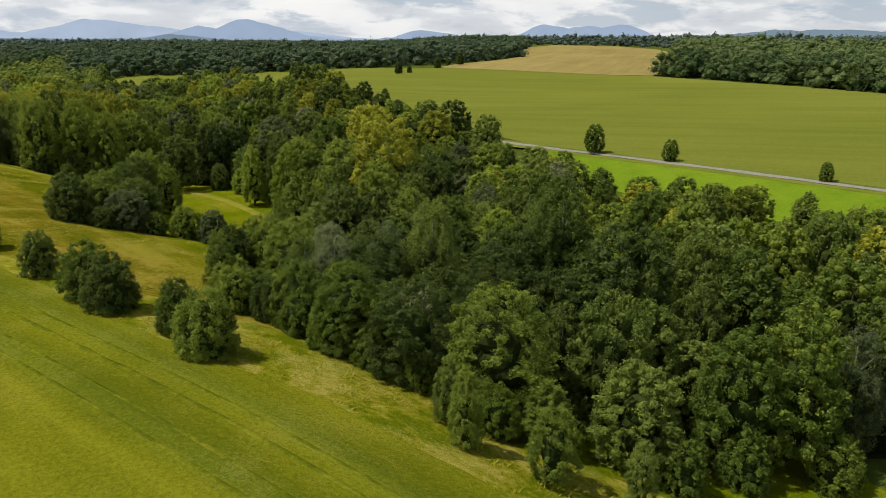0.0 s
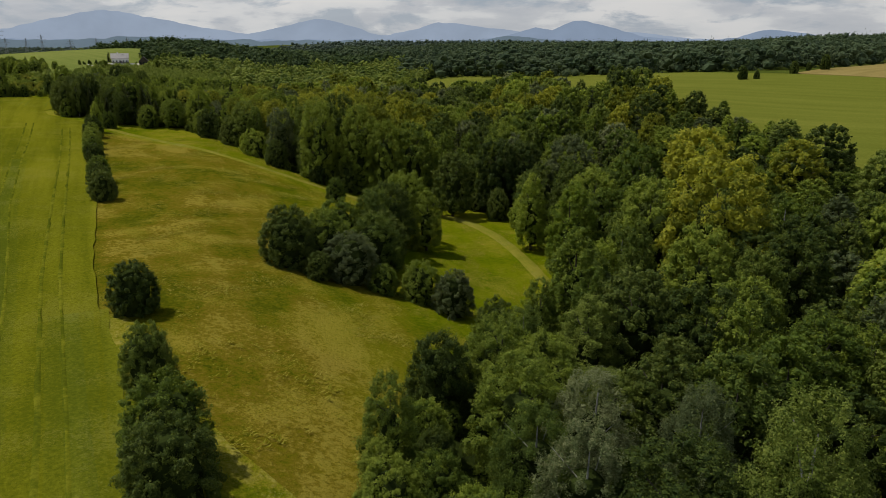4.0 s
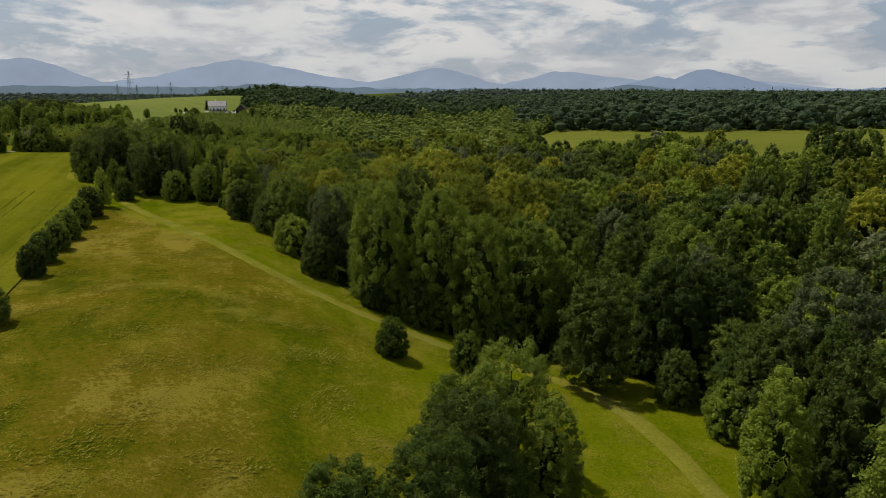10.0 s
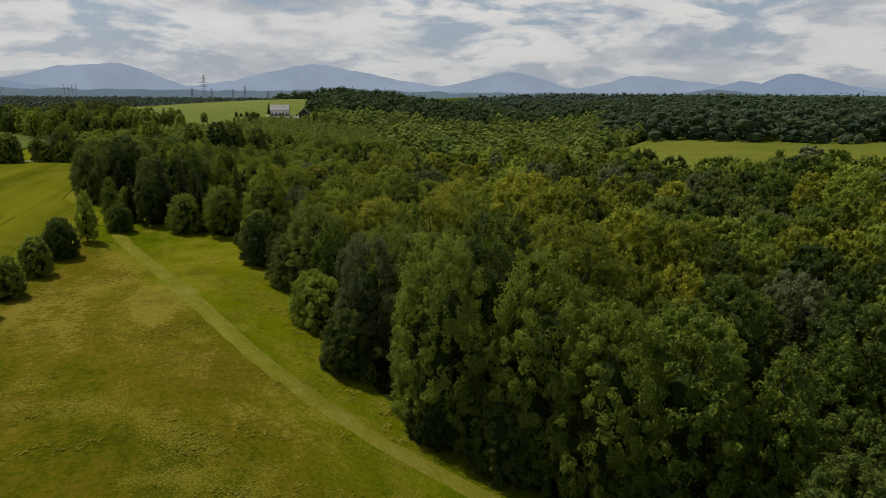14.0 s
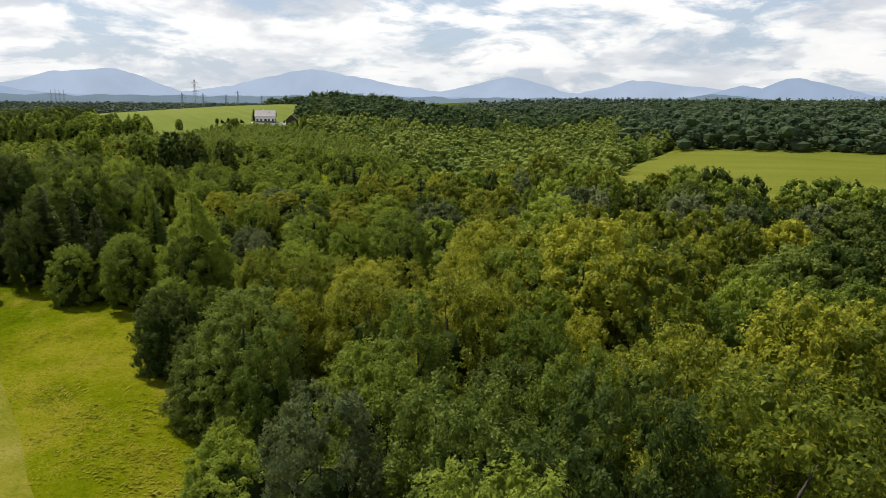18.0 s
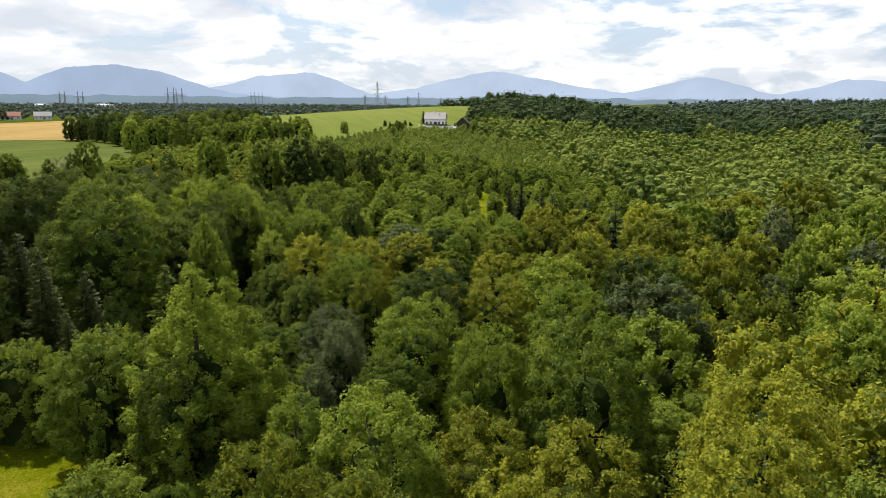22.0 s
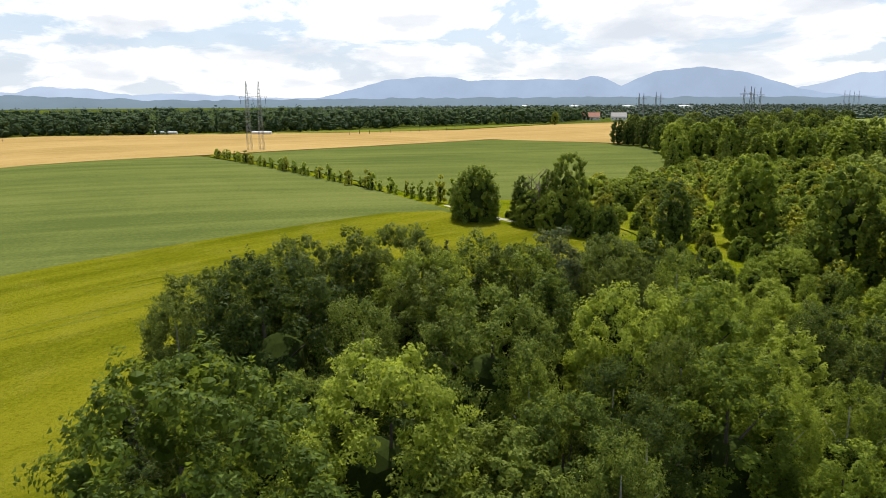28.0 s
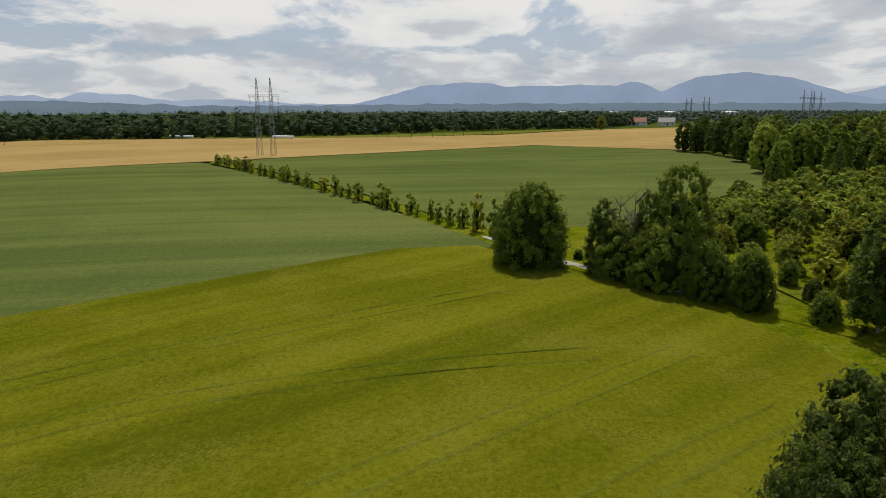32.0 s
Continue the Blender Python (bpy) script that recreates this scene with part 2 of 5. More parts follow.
def field_material(name, tones, patch=0.03, grain=1.6, stretch=(1, 1, 1), turn=0.0, relief=0.35, damp=None, flecks=None, streak=0.32, patchy=0.34):
    """Grass and crops: broad patches, streaks along the sowing, and fine stems."""
    m, nt, b = material(name, 1.0, 0.0)
    pos, along = coords(nt), coords(nt, stretch, turn)
    f = maths(nt, "MULTIPLY", noise_tex(nt, pos, patch, 5, 0.62, 0.5), patchy)
    f = maths(nt, "ADD", f, maths(nt, "MULTIPLY", noise_tex(nt, along, max(patch * 5, 0.16), 4, 0.6), streak))
    f = maths(nt, "SUBTRACT", f, (streak - 0.28) / 2 + (patchy - 0.34) / 2)
    fine = noise_tex(nt, pos, grain, 6, 0.72)
    f = maths(nt, "ADD", f, maths(nt, "MULTIPLY", fine, 0.38))
    n = len(tones)
    col = ramp(nt, f, [(0.42 + 0.17 * i / (n - 1), c) for i, c in enumerate(tones)])
    if damp:
        # greener grass where the meadow drops to the stream
        sp = nt.nodes.new("ShaderNodeSeparateXYZ")
        wire(nt, pos, sp.inputs[0])
        low = maths(nt, "ADD", maths(nt, "MULTIPLY", sp.outputs["X"], 0.72), maths(nt, "MULTIPLY", sp.outputs["Y"], 0.69))
        beyond = maths(nt, "ADD", maths(nt, "MULTIPLY", maths(nt, "SUBTRACT", maths(nt, "ADD", sp.outputs["Y"], maths(nt, "MULTIPLY", sp.outputs["X"], 0.14)), 163.0), 6.0), 36.0)
        low = maths(nt, "ADD", maths(nt, "MAXIMUM", low, beyond), maths(nt, "MULTIPLY", noise_tex(nt, pos, 0.08, 4), 34.0))
        col = mix(nt, ramp(nt, maths(nt, "DIVIDE", low, 120.0), [(0.42, (0, 0, 0)), (0.6, (1, 1, 1))]), col, ramp(nt, f, [(0.39 + 0.23 * i / (len(damp) - 1), c) for i, c in enumerate(damp)]))
    if flecks:
        # pale dry stems and seed heads, thick in some places
        stems = maths(nt, "MULTIPLY", noise_tex(nt, pos, 5.5, 4, 0.75), noise_tex(nt, pos, 0.13, 4, 0.65))
        col = mix(nt, maths(nt, "MULTIPLY", ramp(nt, stems, [(0.27, (0, 0, 0)), (0.34, (1, 1, 1))]), flecks[0]), col, flecks[1])
        dark = ramp(nt, noise_tex(nt, pos, 3.6, 4, 0.75), [(0.36, (1, 1, 1)), (0.47, (0, 0, 0))])
        col = mix(nt, maths(nt, "MULTIPLY", dark, 0.45), col, tuple(0.7 * q for q in tones[0]))
    wire(nt, col, b.inputs["Base Color"])
    bump(nt, b, fine, relief, 0.6)
    return m


CROP = field_material("green_barley", [(0.0851, 0.0969, 0.0049), (0.1266, 0.1326, 0.0069), (0.1731, 0.1710, 0.0109)], 0.02, 2.6, (0.05, 1, 1), 143, 0.5, flecks=(0.4, (0.2175, 0.2022, 0.0308)), streak=0.5)
CROP_GREENER = field_material("greener_barley", [(0.0817, 0.0959, 0.0056), (0.1215, 0.1313, 0.0079), (0.1662, 0.1693, 0.0125)], 0.02, 2.6, (0.05, 1, 1), 143, 0.5, flecks=(0.4, (0.2088, 0.2002, 0.0354)), streak=0.5)
CROP_LUSH = field_material("lush_barley", [(0.0757, 0.0930, 0.0066), (0.1127, 0.1273, 0.0093), (0.1541, 0.1642, 0.0147)], 0.02, 2.6, (0.05, 1, 1), 143, 0.5, flecks=(0.4, (0.1936, 0.1941, 0.0416)), streak=0.5)
TRAM = field_material("tramline_soil", [(0.0660, 0.0800, 0.0055), (0.0980, 0.1100, 0.0070), (0.1520, 0.1520, 0.0120)], 0.12, 2.6, patchy=0.6)
GREEN = field_material("young_wheat", [(0.0780, 0.1020, 0.0260), (0.1060, 0.1290, 0.0330), (0.1400, 0.1570, 0.0430)], 0.012, 1.8, (0.05, 1, 1), 108, streak=0.36)
WHEAT = field_material("ripe_wheat", [(0.2850, 0.1950, 0.0700), (0.3500, 0.2400, 0.0900), (0.4050, 0.2850, 0.1150)], 0.015, 1.4, (0.06, 1, 1), 130)
GOLD = field_material("ripening_field", [(0.1966, 0.1552, 0.0518), (0.2381, 0.1863, 0.0621), (0.2795, 0.2173, 0.0776)], 0.01, 1.4, (0.06, 1, 1), 70)
LIME = field_material("lush_field", [(0.0910, 0.1534, 0.0078), (0.1170, 0.1794, 0.0104), (0.1430, 0.2080, 0.0130)], 0.02, 1.8)
EAST = field_material("pale_green_field", [(0.1125, 0.1287, 0.0180), (0.1332, 0.1467, 0.0221), (0.1575, 0.1656, 0.0279)], 0.008, 1.2, (0.06, 1, 1), 165)
HILL = field_material("hill_pasture", [(0.1274, 0.1584, 0.0344), (0.1512, 0.1800, 0.0413), (0.1782, 0.2016, 0.0509)], 0.008, 1.2, (0.06, 1, 1), 165)
MEADOW = field_material("meadow_grass", [(0.0640, 0.0740, 0.0036), (0.0950, 0.0970, 0.0046), (0.1260, 0.1080, 0.0070), (0.1480, 0.1150, 0.0110), (0.2240, 0.1820, 0.0250)], 0.035, 1.7, (0.3, 1, 1), 140, 0.6, damp=[(0.0643, 0.0963, 0.0015), (0.1035, 0.1316, 0.0023), (0.1325, 0.1496, 0.0037), (0.1839, 0.1818, 0.0113)], flecks=(0.7, (0.2458, 0.2087, 0.0263)), patchy=0.7)
VERGE = field_material("rough_grass", [(0.0771, 0.1083, 0.0026), (0.1260, 0.1521, 0.0039), (0.1681, 0.1776, 0.0073), (0.2388, 0.2179, 0.0236)], 0.05, 1.6, relief=0.7, flecks=(0.6, (0.2484, 0.2464, 0.0386)))
PALE_GRASS = field_material("pale_rough_grass", [(0.1000, 0.1240, 0.0040), (0.1620, 0.1640, 0.0080), (0.2250, 0.2050, 0.0200), (0.3000, 0.2600, 0.0480)], 0.14, 1.6, (0.5, 1, 1), 140, relief=0.8, flecks=(0.6, (0.3000, 0.2800, 0.0600)), patchy=0.6)
TRACK = field_material("mown_track", [(0.1386, 0.1473, 0.0138), (0.1809, 0.1749, 0.0195), (0.2217, 0.2017, 0.0291)], 0.06, 2.4, flecks=(0.5, (0.2745, 0.2415, 0.0707)))
# nearly black: the shade under the trees is put into this floor's colour
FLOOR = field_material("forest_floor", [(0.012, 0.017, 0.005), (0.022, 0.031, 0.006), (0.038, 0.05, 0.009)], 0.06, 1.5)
GROUND = field_material("far_ground", [(0.045, 0.062, 0.010), (0.065, 0.085, 0.013), (0.092, 0.105, 0.02)], 0.004, 0.2)
ASPHALT = plain("worn_asphalt", (0.17, 0.165, 0.12), (0.24, 0.225, 0.17), 0.5, 0.9)
GRAVEL = plain("pale_gravel", (0.27, 0.25, 0.21), (0.42, 0.40, 0.35), 0.8, 0.95)
PLASTER = plain("white_plaster", (0.72, 0.71, 0.68), (0.82, 0.81, 0.79), 0.4, 0.85)
ROOF = plain("light_roof_tiles", (0.30, 0.28, 0.27), (0.40, 0.375, 0.36), 0.8, 0.7)
DARKROOF = plain("dark_roof", (0.06, 0.055, 0.05), (0.10, 0.09, 0.085), 1.0, 0.7)
REDROOF = plain("red_roof", (0.30, 0.11, 0.07), (0.40, 0.16, 0.10), 1.0, 0.7)
WOOD = plain("dark_boards", (0.05, 0.04, 0.032), (0.09, 0.072, 0.058), 1.5, 0.8)
GLASS = plain("dark_window_glass", (0.02, 0.025, 0.03), (0.03, 0.035, 0.04), 1.0, 0.08, 0.5, 0, 0)
STONE = plain("dark_stone", (0.10, 0.095, 0.09), (0.2, 0.19, 0.18), 2.0, 0.9)
STEEL = plain("galvanised_steel", (0.20, 0.21, 0.21), (0.32, 0.33, 0.33), 1.0, 0.55, 0.5, 0.6)
WHITE = plain("white_foil", (0.75, 0.76, 0.77), (0.85, 0.86, 0.86), 0.6, 0.5)


# the ridges glow evenly: distance haze is painted in as emission
def ridge_haze_glow(name, colour, glow):
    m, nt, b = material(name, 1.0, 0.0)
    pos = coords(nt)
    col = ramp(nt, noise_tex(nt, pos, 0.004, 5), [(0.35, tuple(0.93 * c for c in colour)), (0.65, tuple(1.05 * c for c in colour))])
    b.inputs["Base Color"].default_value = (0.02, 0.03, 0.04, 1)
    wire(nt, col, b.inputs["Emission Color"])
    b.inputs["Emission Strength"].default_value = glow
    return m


DRY = field_material("dry_grass", [(0.14, 0.14, 0.012), (0.19, 0.175, 0.02), (0.25, 0.22, 0.04)], 0.3, 3.0, relief=0.1)

# ---- lie of the land ----


def smooth(a, b, x):
    t = np.clip((np.asarray(x, float) - a) / (b - a), 0.0, 1.0)
    return t * t * (3 - 2 * t)


def hump(x, y, cx, cy, r):
    return np.exp(-((x - cx) ** 2 + (y - cy) ** 2) / (r * r))


def land(x, y):
    """Ground height: a plateau of fields in the west, the stream valley under the wood, fields rising to the east."""
    s, u = 0.72 * x + 0.69 * y, -0.69 * x + 0.72 * y
    z = 10.2 + 2.8 * smooth(235, 340, u) + 3.0 * smooth(20, -60, s) * smooth(60, 320, u)
    s0 = 17 + 3 * smooth(150, 215, u) - 10 * smooth(60, 0, u)
    w = smooth(240, 400, u)
    z = z - (12 - 5.5 * smooth(190, 420, u)) * smooth(s0, s0 + 58, s) * (1 - smooth(95 + 45 * w, 170 + 35 * w, s))
    z = z + 9 * smooth(170, 420, s) + 9 * smooth(420, 760, s) * smooth(-150, 50, x)
    z = z + 9.5 * hump(x, y, -580, 500, 165) + 8 * hump(x, y, -560, 640, 170) + 5 * hump(x, y, -420, 560, 90) - 1.2 * hump(x, y, -462, 430, 55)
    d = np.hypot(x, y)
    z = z + 5 * smooth(900, 1900, d) * smooth(-300, 300, x) * smooth(0, 500, y)
    return z - 8 * smooth(700, 1500, d) * smooth(100, -300, s)


def mesh_of(name, v, tri, mat, soft=False, inner=0):
    me = bpy.data.meshes.new(name)
    v, tri = np.asarray(v, np.float32), np.asarray(tri, np.int32)
    me.vertices.add(len(v))
    me.vertices.foreach_set("co", v.ravel())
    me.loops.add(tri.size)
    me.loops.foreach_set("vertex_index", tri.ravel())
    me.polygons.add(len(tri))
    me.polygons.foreach_set("loop_start", np.arange(0, tri.size, 3, dtype=np.int32))
    me.polygons.foreach_set("use_smooth", np.full(len(tri), soft))
    me.materials.append(mat)
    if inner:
        # the first faces are the twig core inside a crown, coloured dark for shade
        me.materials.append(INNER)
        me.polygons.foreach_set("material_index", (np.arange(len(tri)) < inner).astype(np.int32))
    me.update(calc_edges=True)
    me.validate()
    return me


def part(name, bm, mat, parent, label=""):
    me = bpy.data.meshes.new(name)
    bm.to_mesh(me)
    bm.free()
    me.materials.append(mat)
    ob = new(name, me)
    ob.parent = parent
    if label:
        tagged(ob, label)
    return ob


# the sheet of ground that runs to the horizon
n_ring, n_turn = 150, 168
rad = np.concatenate(([0.0], 4.0 * (4950 / 4.0) ** (np.arange(n_ring) / (n_ring - 1))))
ang = np.linspace(0, 2 * math.pi, n_turn, endpoint=False)
gx = -130 + np.outer(rad, np.cos(ang)).ravel()
gy = 170 + np.outer(rad, np.sin(ang)).ravel()
gv = np.column_stack((gx, gy, land(gx, gy) - 0.35))
i, j = np.meshgrid(np.arange(n_ring), np.arange(n_turn), indexing="ij")
a, b_, c, d = i * n_turn + j, i * n_turn + (j + 1) % n_turn, (i + 1) * n_turn + (j + 1) % n_turn, (i + 1) * n_turn + j
tri = np.concatenate((np.stack((a, d, c), -1).reshape(-1, 3), np.stack((a, c, b_), -1).reshape(-1, 3)))
tagged(new("ground", mesh_of("ground", gv, tri, GROUND, True)), "green and brown farmland reaching to the horizon", "ground", kind="structure")

from mathutils.geometry import delaunay_2d_cdt


def inside(poly, x, y):
    hit = np.zeros(np.shape(x), bool)
    for (x0, y0), (x1, y1) in zip(poly, poly[1:] + poly[:1]):
        if y0 != y1:
            hit ^= ((y0 > y) != (y1 > y)) & (x < (x1 - x0) * (y - y0) / (y1 - y0) + x0)
    return hit


def finer(line, step, closed, wobble=0.0, seed=1):
    """The line with more points on it, gently uneven."""
    rng, out = np.random.default_rng(seed), []
    ends = list(zip(line, line[1:] + line[:1] if closed else line[1:]))
    for (x0, y0), (x1, y1) in ends:
        n = max(1, int(math.hypot(x1 - x0, y1 - y0) / step))
        for k in range(n):
            o = rng.normal(0, wobble, 2) if wobble else (0, 0)
            out.append((x0 + (x1 - x0) * k / n + o[0], y0 + (y1 - y0) * k / n + o[1]))
    if not closed:
        out.append(line[-1])
    return out


def sheet(name, poly, lift, mat, label, category="field", step=6.0, skirt=0.8, wobble=0.25):
    """A field that follows the land inside its border, with an edge that goes down into the ground."""
    edge = finer(poly, step, True, wobble)
    xs, ys = [p[0] for p in edge], [p[1] for p in edge]
    X, Y = np.meshgrid(np.arange(min(xs), max(xs), step), np.arange(min(ys), max(ys), step))
    X, Y = X.ravel(), Y.ravel()
    keep = inside(edge, X, Y)
    pts = [Vector(p) for p in edge] + [Vector(p) for p in zip(X[keep], Y[keep])]
    n = len(edge)
    vs, _, fs, *_ = delaunay_2d_cdt(pts, [], [list(range(n))], 1, 0.01)
    v = np.array([(p[0], p[1]) for p in vs])
    z = land(v[:, 0], v[:, 1]) + lift
    top = np.column_stack((v, z))
    e = np.array(edge)
    rim = np.column_stack((e, land(e[:, 0], e[:, 1]) + lift))
    base = len(top)
    low = rim - (0, 0, skirt)
    k = np.arange(n)
    k2 = (k + 1) % n
    tri = np.concatenate((np.array([f[:3] for f in fs]), np.stack((base + k, base + n + k, base + n + k2), -1), np.stack((base + k, base + n + k2, base + k2), -1)))
    ob = new(name, mesh_of(name, np.concatenate((top, rim, low)), tri, mat, True))
    return tagged(ob, label, category, kind="structure")


def strip(name, line, width, lift, mat, label, category, step=4.0, rough=0.12, dip=0.25):
    """A track or road of even width along a line."""
    pts = finer(line, step, False)
    for _ in range(3):
        pts = [pts[0]] + [tuple((np.array(a) + 2 * np.array(b) + np.array(c)) / 4) for a, b, c in zip(pts, pts[1:], pts[2:])] + [pts[-1]]
    p = np.array(pts)
    t = np.gradient(p, axis=0)
    t /= np.linalg.norm(t, axis=1)[:, None]
    nrm = np.column_stack((-t[:, 1], t[:, 0]))
    rng = np.random.default_rng(len(p))
    rows = []
    for o in (-0.5, -0.17, 0.17, 0.5):
        q = p + nrm * (o * width + (rng.normal(0, rough, len(p)) if abs(o) == 0.5 else np.zeros(len(p))))[:, None]
        rows.append(np.column_stack((q, land(q[:, 0], q[:, 1]) + lift - (dip if abs(o) == 0.5 else 0))))
    v, n = np.concatenate(rows), len(p)
    k = np.arange(n - 1)
    tri = np.concatenate([np.concatenate((np.stack((r * n + k, r * n + k + 1, (r + 1) * n + k + 1), -1), np.stack((r * n + k, (r + 1) * n + k + 1, (r + 1) * n + k), -1))) for r in range(3)])
    return tagged(new(name, mesh_of(name, v, tri[:, ::-1], mat, True)), label, category, kind="structure")

# ---- fields, meadow, tracks ----
CROP_EDGE = [(30, 18), (5, 44), (-11, 55), (-23, 60), (-42, 72), (-56, 83), (-84, 104), (-112, 127), (-158, 162), (-190, 188), (-206, 199), (-216, 200), (-226, 200), (-236, 206), (-240, 215), (-246, 225), (-256, 233), (-268, 237)]
BAND = [(-304, 205), (-300, 196), (-283, 183), (-269, 171), (-200, 118), (-120, 55), (-60, 5), (0, -50)]
sheet("crop_field", CROP_EDGE + [(-276, 234), (-284, 226), (-291, 218)] + BAND + [(60, -40)], 0.25, CROP, "yellow-green barley field with tramlines", "field", 3.5, skirt=0.45, wobble=0.1)
WOOD_WEST = [(15, 54), (4, 56), (0, 63), (-8.5, 68), (-18.5, 76), (-29, 90), (-33, 106), (-35, 122), (-32, 140), (-33, 156), (-41, 170), (-49, 182), (-58, 192), (-74, 198), (-95, 192), (-110, 188.3), (-120, 188.6), (-134, 194.3), (-145, 198.8), (-156, 201.2), (-166, 205), (-177, 210), (-187, 207), (-199, 204)]
sheet("meadow", [(x - 1.5, y - 1.6) for x, y in CROP_EDGE[:11]] + [(-203, 208), (-190, 216), (-160, 214), (-120, 202), (-60, 208), (-20, 176), (-15, 90), (40, 60), (60, 20)], 0.0, MEADOW, "sun-bleached hay meadow of mixed grasses", "meadow", 5.0)
sheet("field_corner_grass", [(-200, 196), (-216, 196), (-230, 196), (-244, 202), (-252, 218), (-270, 230), (-284, 222), (-292, 202), (-296, 190), (-318, 196), (-330, 214), (-345, 236), (-380, 262), (-300, 252), (-262, 256), (-215, 220)], 0.12, VERGE, "rough tall grass at the corner of the wood", "grass strip", 5.0, wobble=0.7)
sheet("rough_strip", [(26, 20), (3.5, 41.5), (-13, 52), (-24.5, 57), (-43.5, 69.5), (-57.5, 80.5), (-72, 91.6), (-64, 92.5), (-55, 88.5), (-40, 80), (-21, 74), (-8, 67), (2, 61), (14, 53), (40, 40)], 0.16, PALE_GRASS, "tall rough grass strip between crop and wood", "grass strip", 4.0, 0.3, 0.4)
sheet("forest_floor", [(34, 62), (14, 62)] + [(x + 1.5, y + 1.5) for x, y in WOOD_WEST[2:]] + [(-205, 208), (-216, 206), (-226, 206), (-232, 210), (-237, 222), (-250, 238), (-275, 246), (-300, 236), (-381, 264), (-390, 331), (-420, 362), (-432, 400), (-420, 445), (-500, 560), (-330, 560), (-232, 442), (-141, 417), (-124, 400), (-60, 330), (-8, 270), (10, 225), (22, 172), (68, 122), (110, 80), (90, 62)], 0.1, FLOOR, "forest floor under the trees, its colour darkened for shade", "forest floor", 7.0)
sheet("plantation_grass", [(-252, 246), (-270, 243), (-290, 235), (-306, 226), (-330, 231), (-345, 241), (-380, 265), (-385, 290), (-345, 329), (-300, 344), (-250, 344), (-222, 322), (-215, 254)], 0.3, VERGE, "rough grass under the young plantation", "grass", 7.0)
strip("mown_track", [(-22, 132), (-32, 147), (-39, 156), (-46, 166), (-53, 175), (-64, 186), (-77, 192), (-92, 188.5), (-103, 184.6), (-115, 181.8), (-129, 181.8), (-140, 184), (-151, 187), (-170, 191.3), (-192, 195.6), (-205, 201)], 2.8, 0.2, TRACK, "pale mown grass track curving along the wood", "track")


def tramlines(line, mat=TRAM, gauge=2.0, width=0.7):
    for o in (-gauge / 2, gauge / 2):
        p = np.array(line, float)
        t = np.gradient(p, axis=0)
        t /= np.linalg.norm(t, axis=1)[:, None]
        q = [tuple(a) for a in p + o * np.column_stack((-t[:, 1], t[:, 0]))]
        strip("wheel_track", q, width, 0.295, mat, "narrow darker wheel track through the crop", "wheel track", 3.0, 0.12, 0.1)


for w, up, m in ((7.0, 0.275, CROP_GREENER), (3.8, 0.286, CROP_LUSH)):
    for line in ([(6, 26), (-11, 38.5), (-29, 52), (-44, 63), (-83, 90.5), (-124, 118), (-165, 148)], [(8, 34), (-16, 51.8), (-30, 61.4), (-52, 77), (-70, 90)]):
        strip("lush_band", line, w, up, m, "darker lush band of standing barley", "crop band", 3.0, 0.3, 0.06)
tramlines([(2, 36), (-16, 49), (-30, 59), (-52, 75), (-84, 98), (-114, 121), (-158, 155), (-200, 187)])
tramlines([(6, 26), (-11, 38.5), (-29, 52), (-44, 63), (-83, 90.5), (-124, 118), (-165, 148), (-215, 186)])
tramlines([(-245, 214), (-256, 222.5), (-264, 230)], CROP_LUSH)
tramlines([(-250, 207), (-262, 217), (-272, 225)], CROP_LUSH)
tramlines([(-285, 211), (-274, 200), (-262, 188), (-250, 177)], CROP_LUSH)
tramlines([(-270, 219), (-264, 206), (-256, 193), (-244, 182), (-220, 164)], CROP_LUSH)
sheet("young_wheat_field", [(-304, 208), (-296, 194.5), (-268, 170.5), (-200, 118), (-120, 50), (-250, -60), (-330, 10), (-381, 60), (-415, 100), (-380, 139.5), (-347, 171), (-312, 202)], 0.21, GREEN, "dark green young wheat field", "field", 9.0, 0.6, 0.1)
sheet("green_field", [(-316, 204), (-352, 173.5), (-384, 143.5), (-420, 106), (-438, 116), (-480, 153), (-524, 192), (-495, 240), (-484, 249), (-451, 261), (-382, 257), (-345, 232), (-322, 222)], 0.14, GREEN, "even dark green grain field", "field", 9.0, 0.2, 0.1)
sheet("wheat_field", [(-250, -70), (-330, 8), (-382, 60), (-412, 92), (-440, 115), (-526, 191), (-496, 241), (-490, 252), (-508, 292), (-560, 302), (-700, 288), (-880, 312), (-748, 219), (-640, 160), (-600, 100), (-566, 0), (-540, -75), (-500, -160)], 0.2, WHEAT, "golden ripe wheat field", "field", 14.0, 0.3)
sheet("grass_strip_field", [(-604, 108), (-566, -2), (-580, -4), (-640, 108), (-760, 200), (-752, 214), (-650, 160)], 0.3, EAST, "pale green strip of pasture behind wheat", "field", 14.0)
strip("row_verge", [(-280, 239), (-290, 223), (-301, 211), (-330, 190), (-350, 171), (-382, 141), (-418, 103)], 3.4, 0.42, VERGE, "grass strip under a row of young trees", "verge", rough=0.4)
strip("field_path", [(-286, 229), (-291, 221.5), (-297, 214.5), (-309, 205)], 1.7, 0.46, GRAVEL, "short pale dirt path", "path")
sheet("lush_field", [(22, 178), (29, 197.5), (92, 135.5), (203, 27), (150, 0), (100, 60), (76, 116)], 0.2, LIME, "lush bright green clover field", "field", 9.0)
